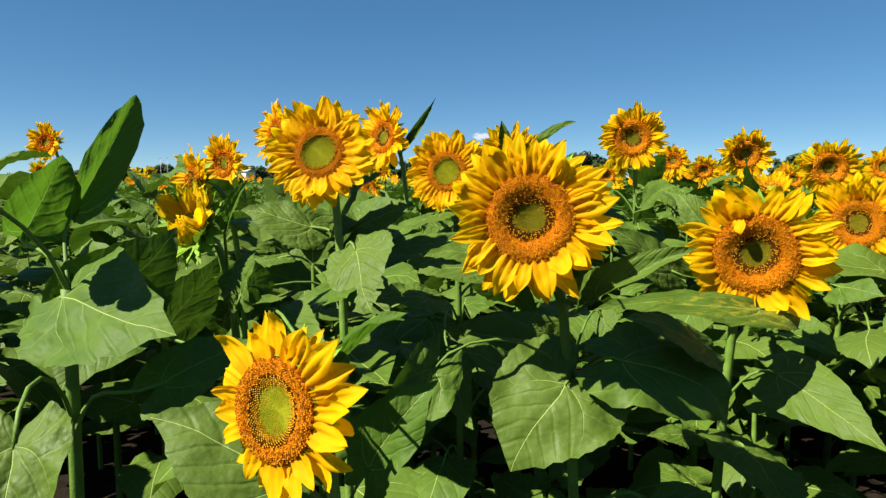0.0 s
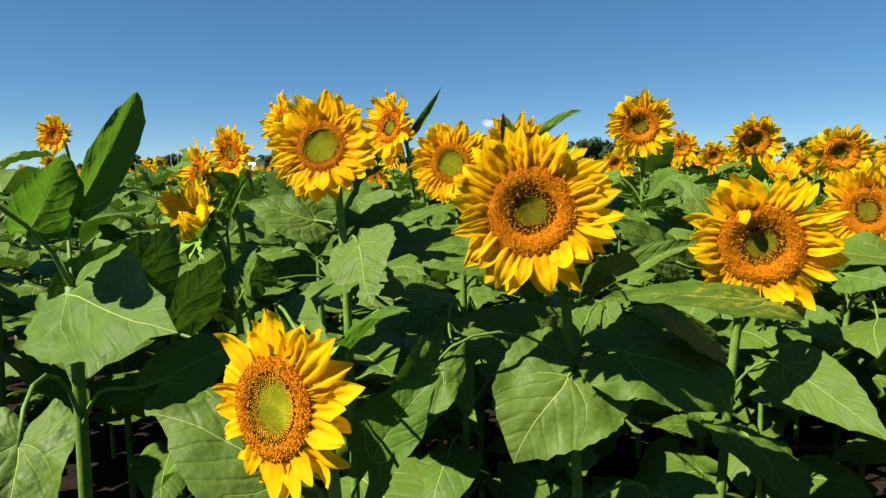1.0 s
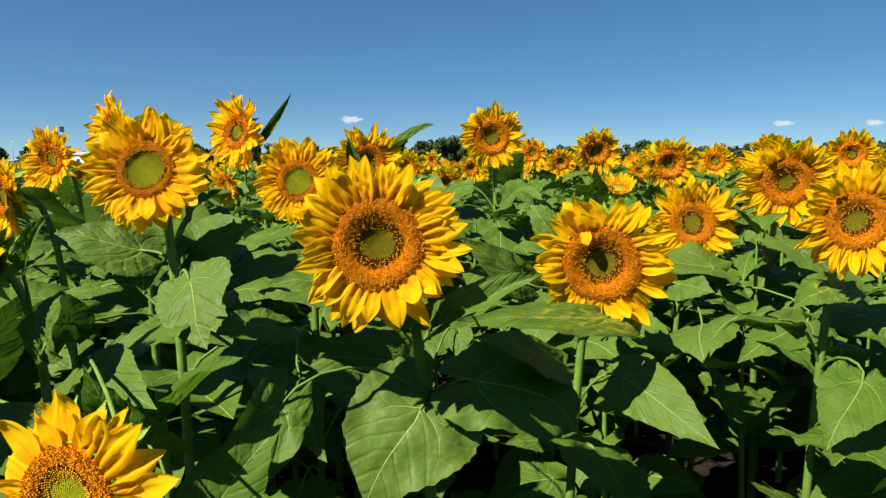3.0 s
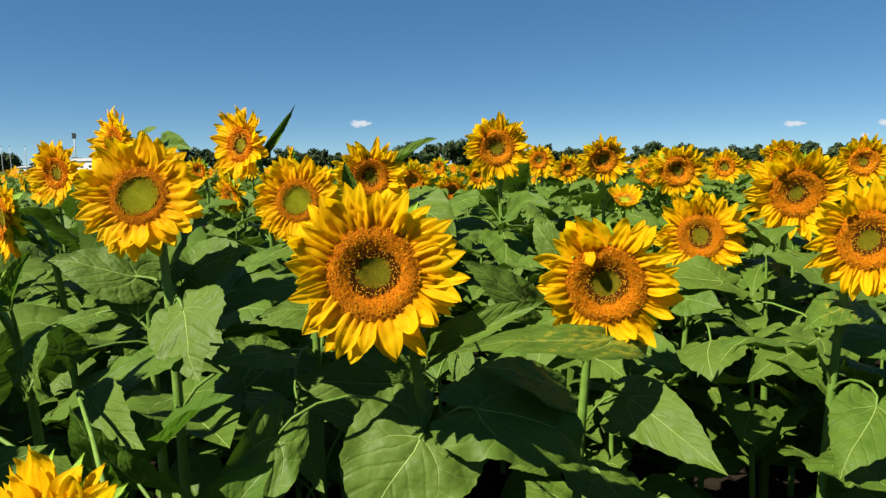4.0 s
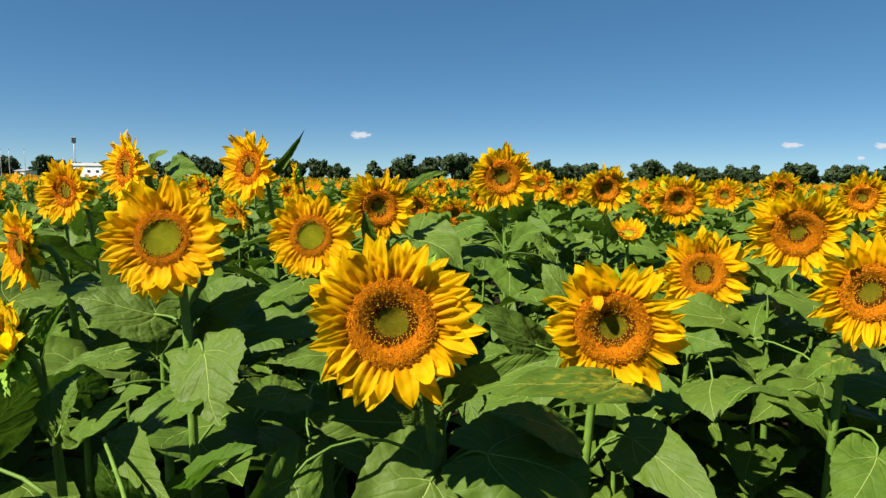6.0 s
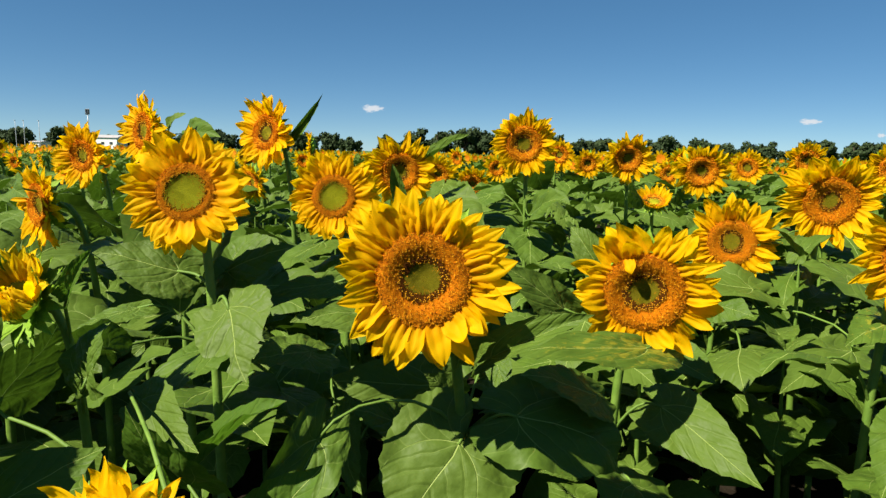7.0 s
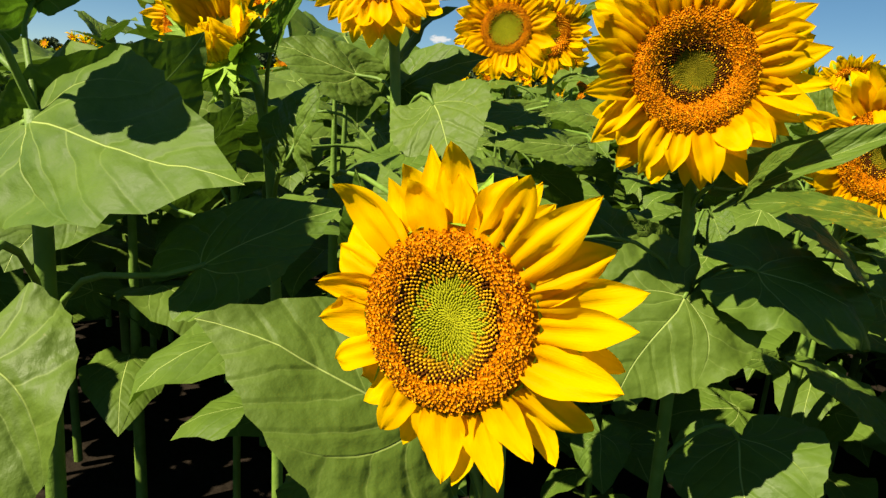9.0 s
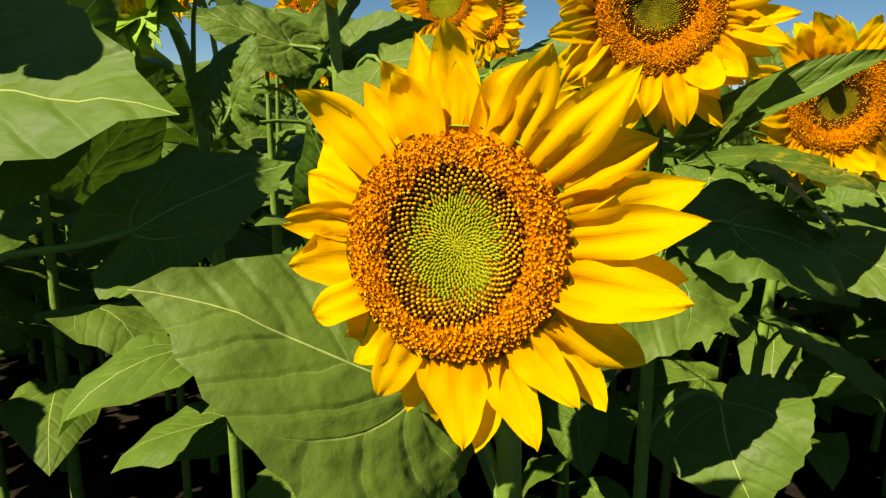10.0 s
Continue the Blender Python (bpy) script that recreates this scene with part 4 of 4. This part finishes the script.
set_leaf("M", (-0.398, 1.350, 1.182), (-0.258, 1.250, 1.158), 0.083, 0, 0)
set_leaf("A", (-0.545, 1.500, 1.207), (-0.554, 1.400, 1.246), 0.084, 0, 4)
set_leaf("K", (-1.740, 3.300, 1.354), (-1.655, 3.200, 1.462), 0.103, 0, 2)
set_leaf("T", (-1.027, 1.900, 1.446), (-0.907, 1.800, 1.436), 0.077, 0, 3)
set_leaf("E", (-0.076, 3.200, 1.252), (0.070, 3.000, 1.334), 0.162, 0, 0)
set_leaf("W", (0.628, 3.000, 1.396), (0.582, 2.900, 1.484), 0.074, 0, 2)
set_leaf("E", (0.236, 3.300, 1.289), (0.360, 3.100, 1.381), 0.166, 0, 3)
set_leaf("D", (0.356, 2.050, 1.288), (0.288, 2.100, 1.376), 0.083, 0, 4)
set_leaf("P", (1.163, 2.850, 1.182), (1.015, 2.600, 1.090), 0.163, 0, 1)
set_leaf("H", (0.804, 2.600, 1.080), (0.893, 2.500, 1.072), 0.125, 0, 0)
set_leaf("A", (-0.481, 1.750, 1.215), (-0.295, 1.620, 1.134), 0.149, 0, 1)


# ---- the rows behind ----
def leafy(key, x, y, height, seed, radius=0.0, az=0, el=-6, count=12):
    """A plainer plant of the rows behind; radius 0 means that no flower shows."""
    rng = random.Random(seed)
    base = Vector((x, y, 0))
    root = plant_root("sunflower", base, BIG if radius else "leafy sunflower plant among the dense green rows")
    n = facing(az, el)
    tip = Vector((x + rng.uniform(-0.05, 0.05), y - (0.08 if radius else 0.02), height))
    path = stem_points(base, tip, n) if radius else bezier(base, base + Vector((0, 0, 0.4)), tip - Vector((0, 0, 0.3)), tip, 16)
    v, f = tube(path, [0.013 * (1.15 - (0.35 if radius else 0.95) * (k / 15) ** (1 if radius else 2)) for k in range(16)], 6)
    child("stem", link_mesh("stem", v, f, [STEM]), root, Matrix.Identity(4))
    if radius:
        rd = radius * 0.5
        hp = head_pose(tip, n, rd)
        crown = child("flower_head", RECEPTACLE, root, hp)
        bed, out, inn = disc_meshes(130, 0.42, 0.14, 5, 0.7)
        child("disc", bed, crown, hp)
        tagged(child("disc_rim", out, crown, hp), kind="stuff")
        tagged(child("disc_center", inn, crown, hp), kind="stuff")
        child("calyx", CALYX, crown, hp)
        child("corolla", ring_mesh(("row", key), 28, rd, radius - 0.9 * rd, 12, 13, seed), crown, head_pose(tip, n, 1.0))
    else:
        for k in range(2):
            a = 3.14 * k + rng.uniform(-0.5, 0.5)
            out = Vector((math.cos(a), math.sin(a), 0))
            add_leaf(root, tip + out * 0.006, out + Vector((0, 0, rng.uniform(0.2, 1.0))), Vector((0, 0, 1)) - 0.3 * out, rng.uniform(0.10, 0.15), 0.085, LEAVES_MID, rng.randrange(8), None)
    generic_leaves(root, path, rng, count, 0.36, 0.84 if radius else 0.97, 0.26, LEAVES_MID, False)
    return root


def fill_rows():
    rng = random.Random(21)
    taken = [(WHERE[r.name].translation.x, WHERE[r.name].translation.y) for r, _ in PLANTS.values()]
    protos = {}
    for k in range(4):
        protos["leaf", k] = leafy(("l", k), -1.1 + 0.74 * k, 2.55 + 0.12 * (k % 2), 1.19 + 0.02 * k, 300 + k)
        protos["bloom", k] = leafy(("b", k), -1.9 + 1.25 * k, 6.9 + 0.25 * (k % 3), 1.44 + 0.02 * k, 400 + k, 0.125 + 0.007 * k, (4, 22, -6, 14)[k], (-4, -10, -14, -2)[k])
    for r in protos.values():
        taken.append((WHERE[r.name].translation.x, WHERE[r.name].translation.y))
    # two added plants out of view, to shade the low leaves at the left
    for k, (px, py) in enumerate(((-0.85, 0.55), (-1.3, 0.7))):
        taken.append((px, py))
        copy_thing(protos["leaf", k], pose(px, py, 0, 0, 0, 70 * k))
    for k, (px, py) in enumerate(((-1.28, 2.12), (-0.80, 2.40), (-1.6, 2.5), (-1.8, 1.9), (-0.62, 1.95))):
        taken.append((px, py))
        copy_thing(protos["leaf", k % 4], pose(px, py, 0, 0, 0, 40 + 65 * k) @ Matrix.Diagonal((1.12, 1.12, 1.12, 1)))
    for k in range(9):
        px, py = -0.75 + 0.12 * k + rng.uniform(-0.05, 0.05), 0.95 + 0.2 * (k % 3) + rng.uniform(-0.06, 0.06)
        taken.append((px, py))
        s = rng.uniform(0.44, 0.56)
        copy_thing(protos["leaf", k % 4], pose(px, py, 0, 0, 0, rng.uniform(0, 360)) @ Matrix.Diagonal((s, s, s, 1)))
    heads = [(p[-1].x, p[-1].y) for _, p in PLANTS.values()]
    y = 1.0
    while y < 7.9:
        half = 1.1 + 0.78 * y
        x = -half + rng.uniform(0, 0.3)
        while x < half:
            px, py = x + rng.uniform(-0.1, 0.1), y + rng.uniform(-0.12, 0.12)
            x += 0.38 + 0.015 * y
            low = py < 2.0 and -0.95 < px < 0.9
            if low and px > 0.15:
                continue
            if py < 1.5 and -1.0 < px < 0.9 or py < 2.05 and -1.45 < px < -0.7:
                continue
            if min((px - a) ** 2 + (py - b) ** 2 for a, b in taken) < 0.2 ** 2:
                continue
            taken.append((px, py))
            flower = py > 5.2 and rng.random() < 0.20
            kind = "bloom" if flower else "leaf"
            src = protos[kind, rng.randrange(4)]
            s = rng.uniform(0.94, 1.04) if flower else (rng.uniform(0.45, 0.60) if low else rng.uniform(0.86, 1.0) if py < 3.3 else rng.uniform(0.92, 1.06))
            for hx, hy in heads:
                if py < hy < 4.8 and abs(px - 0.15 - (hx - 0.15) * (py - 0.45) / (hy - 0.45)) < 0.16:
                    s = min(s, 0.82)
            turn = rng.gauss(0, 16) if flower else rng.uniform(0, 360)
            copy_thing(src, pose(px, py, 0, 0, 0, turn) @ Matrix.Diagonal((s, s, s, 1)))
        y += 0.46 if y < 4 else 0.6


fill_rows()


# ---- the far field, too many to count ----
def far_field():
    rng = random.Random(8)
    verts, faces, mats, uvs = [], [], [], []

    def piece(pts, quads, mi, uv):
        b = len(verts)
        verts.extend(pts)
        uvs.extend(uv)
        for q in quads:
            faces.append(tuple(b + i for i in q))
            mats.append(mi)

    y = 0.7
    while y < 72:
        half = 13.0 if y < 8.2 else 6 + 0.92 * y
        clear = 1.55 + 0.80 * y if y < 8.1 else 0.0
        step = 0.40 if y < 20 else (0.65 if y < 40 else 0.95)
        x = -half
        while x < half:
            px, py = x + rng.uniform(-0.15, 0.15), y + rng.uniform(-0.2, 0.2)
            x += step
            if abs(px) < clear:
                continue
            top = rng.gauss(1.38, 0.07)
            n_leaf = 11 if y < 8.2 else 7 if y < 20 else 4
            for k in range(n_leaf):
                a = rng.uniform(0, 6.28)
                L = rng.uniform(0.16, 0.24) * (1 if y < 30 else 1.4)
                W = L * 0.42
                z = top - rng.uniform(0.12, 0.9 if y < 8.2 else 0.5)
                o = Vector((px + 0.08 * math.cos(a), py + 0.08 * math.sin(a), z))
                d = Vector((math.cos(a), math.sin(a), rng.uniform(-0.5, 0.1))).normalized()
                s = d.cross(Vector((0, 0, 1))).normalized()
                u = s.cross(d)
                piece([o, o + d * 0.3 * L + s * W + u * 0.02, o + d * 0.45 * L, o + d * 0.3 * L - s * W + u * 0.02, o + d * L - Vector((0, 0, 0.06))],
                      [(0, 1, 2), (0, 2, 3), (1, 4, 2), (2, 4, 3)], 0, [(0.5, 0), (0.95, 0.3), (0.5, 0.45), (0.05, 0.3), (0.5, 1)])
            if rng.random() < (0.11 if y < 16 else 0.15):
                n = facing(rng.gauss(8, 22), rng.gauss(-6, 10))
                R = rng.uniform(0.11, 0.145)
                c = Vector((px, py, top))
                xx = Vector((0, 0, 1)).cross(n).normalized()
                yy = n.cross(xx)
                seg = 8
                ring = [c + 0.5 * R * (math.cos(6.2832 * j / seg) * xx + math.sin(6.2832 * j / seg) * yy) + n * 0.015 for j in range(seg)]
                piece(ring + [c + n * 0.005], [(j, (j + 1) % seg, seg) for j in range(seg)], 2, [(0.5, 0.2)] * (seg + 1))
                np_ = 13 if y < 25 else 9
                for j in range(np_):
                    a = 6.2832 * (j + rng.uniform(-0.3, 0.3)) / np_
                    rad = math.cos(a) * xx + math.sin(a) * yy
                    tan = -math.sin(a) * xx + math.cos(a) * yy
                    w = 0.16 * R * (1 if y < 25 else 1.4)
                    RR = R * rng.uniform(0.85, 1.15)
                    f = n * rng.uniform(0.0, 0.04)
                    piece([c + rad * 0.42 * R - tan * w * 0.7, c + rad * 0.42 * R + tan * w * 0.7, c + rad * 0.72 * RR + tan * w + f * 0.5, c + rad * RR + f, c + rad * 0.72 * RR - tan * w + f * 0.5],
                          [(0, 1, 2, 3, 4)], 1, [(0.4, 0), (0.6, 0), (0.7, 0.5), (0.5, 1), (0.3, 0.5)])
        y += 0.6 if y < 20 else (0.9 if y < 40 else 1.5)
    me = link_mesh("sunflower_field", verts, faces, [LEAF_FAR, PETAL, DISC_BED], mats, uvs, False)
    return tagged(new("sunflower_field", me), "wide field of yellow sunflowers reaching to the trees", "sunflower field", kind="stuff")


far_field()


# ---- trees, buildings and clouds at the horizon ----
CROWN = plain("crown_green", (0.026, 0.044, 0.017), (0.040, 0.062, 0.022), 0.4, 0.8, 0.15, 0.1, 0.3, 0.1, True)
BARK = plain("bark_brown", (0.075, 0.055, 0.04), (0.12, 0.09, 0.065), 3, 0.9, 0.1)


def tree_meshes(seed, tall, wide):
    rng = random.Random(seed)
    verts, faces = [], []
    limbs_v, limbs_f = tube([Vector((0, 0, 0)), Vector((0.1, 0, 0.2 * tall)), Vector((0.2, 0.1, 0.45 * tall)), Vector((0.1, 0, 0.8 * tall))],
                            [0.045 * tall, 0.035 * tall, 0.025 * tall, 0.006 * tall], 7)
    clumps = []
    for k in range(15):
        a = rng.uniform(0, 6.28)
        z = tall * rng.uniform(0.22, 0.90)
        r = wide * 0.5 * math.sqrt(max(0.05, 1 - ((z / tall - 0.5) / 0.55) ** 2)) * rng.uniform(0.35, 1.0)
        c = Vector((r * math.cos(a), r * math.sin(a), z))
        clumps.append((c, wide * rng.uniform(0.14, 0.24)))
        v, f = tube([Vector((0.1, 0, 0.3 * tall)), c * 0.6 + Vector((0, 0, 0.13 * tall)), c], [0.015 * tall, 0.009 * tall, 0.003 * tall], 5)
        limbs_f += [tuple(i + len(limbs_v) for i in q) for q in f]
        limbs_v = list(limbs_v) + list(v)
    for c, r in clumps:
        for k in range(70):
            d = Vector((rng.gauss(0, 1), rng.gauss(0, 1), rng.gauss(0, 0.8))).normalized()
            p = c + d * r * rng.uniform(0.45, 1.08)
            s = rng.uniform(0.45, 0.95)
            e = Vector((rng.gauss(0, 1), rng.gauss(0, 1), rng.gauss(0, 1))).normalized() * s
            g = e.cross(d).normalized() * s * 0.8
            b = len(verts)
            verts += [p - e, p + g, p + e, p - g]
            faces.append((b, b + 1, b + 2, b + 3))
    return (link_mesh("tree_trunk", limbs_v, limbs_f, [BARK]), link_mesh("tree_crown", verts, faces, [CROWN], smooth=False))


def far_trees():
    rng = random.Random(77)
    kinds = [tree_meshes(900 + k, 9.0, (8, 10, 7, 11, 9)[k]) for k in range(5)]
    protos = []
    x = -330.0
    k = 0
    while x < 330:
        gap = rng.uniform(2.6, 4.8)
        if -120 < x < 60 and rng.random() < 0.25:
            gap += rng.uniform(4, 9)
        x += gap
        y = 300 + rng.uniform(-14, 14) - 0.08 * x
        s = rng.uniform(0.85, 1.35) * (0.78 if x < -150 else 0.82 if x > 0 else 0.98)
        m = pose(x, y, -0.02, 0, 0, rng.uniform(0, 360)) @ Matrix.Diagonal((s, s, s * rng.uniform(0.85, 1.1), 1))
        if k < 5:
            root = new("tree")
            root.matrix_basis = m
            WHERE[root.name] = m
            tagged(root, "distant leafy broad-crowned tree at the edge of the field", "tree", "trees along the horizon")
            child("trunk", kinds[k][0], root, m)
            child("crown", kinds[k][1], root, m)
            protos.append(root)
        else:
            src = protos[rng.randrange(5)]
            o = copy_thing(src, m @ Matrix.Diagonal([1 / c for c in src.scale] + [1]))
        k += 1


far_trees()

WHITE = plain("painted_metal_white", (0.75, 0.75, 0.73), (0.62, 0.63, 0.62), 0.5, 0.5, 0.3)
ROOF = plain("sheet_roof_grey", (0.42, 0.40, 0.40), (0.32, 0.31, 0.31), 0.5, 0.5, 0.3)
STEEL = plain("galvanised_steel", (0.45, 0.46, 0.48), (0.32, 0.33, 0.35), 0.8, 0.4, 0.5)
DARK = plain("dark_glass", (0.03, 0.035, 0.045), (0.05, 0.055, 0.06), 0.5, 0.3, 0.5)


def box(name, cx, cy, cz, sx, sy, sz, mat, parent):
    bm = bmesh.new()
    bmesh.ops.create_cube(bm, size=1.0)
    for v in bm.verts:
        v.co = Vector((cx + v.co.x * sx, cy + v.co.y * sy, cz + v.co.z * sz))
    bmesh.ops.bevel(bm, geom=bm.edges[:], offset=min(sx, sy, sz) * 0.04, segments=1, affect="EDGES")
    me = bpy.data.meshes.new(name)
    bm.to_mesh(me)
    bm.free()
    me.materials.append(mat)
    return child(name, me, parent, Matrix.Identity(4))


def thing(name, at, label, category, group=""):
    root = new(name)
    root.matrix_basis = Matrix.Translation(at)
    WHERE[root.name] = root.matrix_basis.copy()
    return tagged(root, label, category, group)


def low_building(x, y, w, h, name_label):
    b = thing("farm_building", (x, y, 0), name_label, "building")
    box("wall", x, y, h * 0.4, w, 8, h * 0.8, WHITE, b)
    v = [(x - w / 2 - .4, y - 4.5, h * .8), (x + w / 2 + .4, y - 4.5, h * .8), (x + w / 2 + .4, y, h), (x - w / 2 - .4, y, h), (x - w / 2 - .4, y + 4.5, h * .8), (x + w / 2 + .4, y + 4.5, h * .8)]
    child("roof", link_mesh("roof", v, [(0, 1, 2, 3), (3, 2, 5, 4), (0, 3, 4), (1, 5, 2)], [ROOF], smooth=False), b, Matrix.Identity(4))
    for k in range(max(2, int(w // 4))):
        box("window", x - w / 2 + 2 + 4 * k, y - 4.05, h * 0.42, 1.4, 0.2, 1.1, DARK, b)


def flood_light(x, y, h):
    p = thing("floodlight_mast", (x, y, 0), "tall grey steel floodlight mast beyond the field", "floodlight")
    v, f = tube([Vector((x, y, 0)), Vector((x, y, h * 0.5)), Vector((x, y, h))], [0.32, 0.26, 0.18], 10)
    child("mast", link_mesh("mast", v, f, [STEEL]), p, Matrix.Identity(4))
    fr = box("lamp_frame", x, y, h - 0.9, 2.0, 0.3, 2.6, STEEL, p)
    for i in range(2):
        for j in range(3):
            box("lamp", x - 0.5 + i, y - 0.3, h - 1.75 + 0.85 * j, 0.75, 0.35, 0.65, DARK, fr)


low_building(-184.5, 282.0, 17, 6.4, "low white building with grey roof behind the field")
low_building(-216.3, 282.0, 5, 3.2, "small white shed with grey roof by the trees")
flood_light(-194.2, 285.0, 17.7)


def light_post(x, y, h):
    p = thing("light_post", (x, y, 0), "thin grey steel light post by the trees", "light post", "light posts by the trees")
    v, f = tube([Vector((x, y, 0)), Vector((x, y, h * 0.6)), Vector((x, y, h))], [0.16, 0.13, 0.09], 8)
    child("mast", link_mesh("mast", v, f, [STEEL]), p, Matrix.Identity(4))
    box("lamp", x, y - 0.3, h - 0.1, 0.35, 0.9, 0.2, STEEL, p)


for post_x in (-223.3, -219.2, -211.8):
    light_post(post_x, 276.0, 12.2)

def cloud_material():
    m = Mat("cloud_white")
    v = m.coord("Object")
    s = m.xyz(v)
    r = m.math("SQRT", m.math("ADD", m.math("MULTIPLY", s[0], s[0]), m.math("MULTIPLY", s[2], s[2])))
    puff = m.math("SUBTRACT", m.math("MULTIPLY", m.noise(2.2, 6, v, 0.6), 1.7), m.math("MULTIPLY", r, 0.95))
    # emission stands in for sunlight on the cloud
    glow = m.n.new("ShaderNodeEmission")
    glow.inputs["Color"].default_value = (0.74, 0.79, 0.85, 1)
    glow.inputs["Strength"].default_value = 0.42
    clear = m.n.new("ShaderNodeBsdfTransparent")
    mx = m.n.new("ShaderNodeMixShader")
    m.link(m.smooth(puff, 0.02, 0.50, 0.0, 0.92), mx.inputs[0])
    m.link(clear.outputs[0], mx.inputs[1])
    m.link(glow.outputs[0], mx.inputs[2])
    m.link(mx.outputs[0], m.out.inputs["Surface"])
    return m.m


CLOUD = cloud_material()


def cloud(x, y, z, w, h, seed):
    """A thin puff far beyond the trees, soft at its edge."""
    verts, faces = [(0, -0.1, 0)], []
    seg = 24
    for k in range(1, 4):
        for j in range(seg):
            a = 2 * math.pi * j / seg
            verts.append((k / 3 * math.cos(a), -0.1 + 0.1 * k * k / 9, k / 3 * math.sin(a)))
    faces += [(0, 1 + j, 1 + (j + 1) % seg) for j in range(seg)]
    for k in range(2):
        for j in range(seg):
            p, q = 1 + k * seg + j, 1 + k * seg + (j + 1) % seg
            faces.append((p, p + seg, q + seg, q))
    ob = new("cloud", link_mesh("cloud", verts, faces, [CLOUD]))
    ob.matrix_basis = pose(x, y, z, 0, 0, seed * 2.0) @ Matrix.Diagonal((w * 0.5, w * 0.3, h * 0.5, 1))
    tagged(ob, "small white fair-weather cloud low over the horizon", "cloud", "small clouds over the horizon")


cloud(-214, 1000, 66, 44, 15, 1)
cloud(431, 1000, 55, 44, 11, 2)
cloud(560, 1000, 55, 38, 12, 3)
cloud(531, 1000, 37, 17, 8, 4)
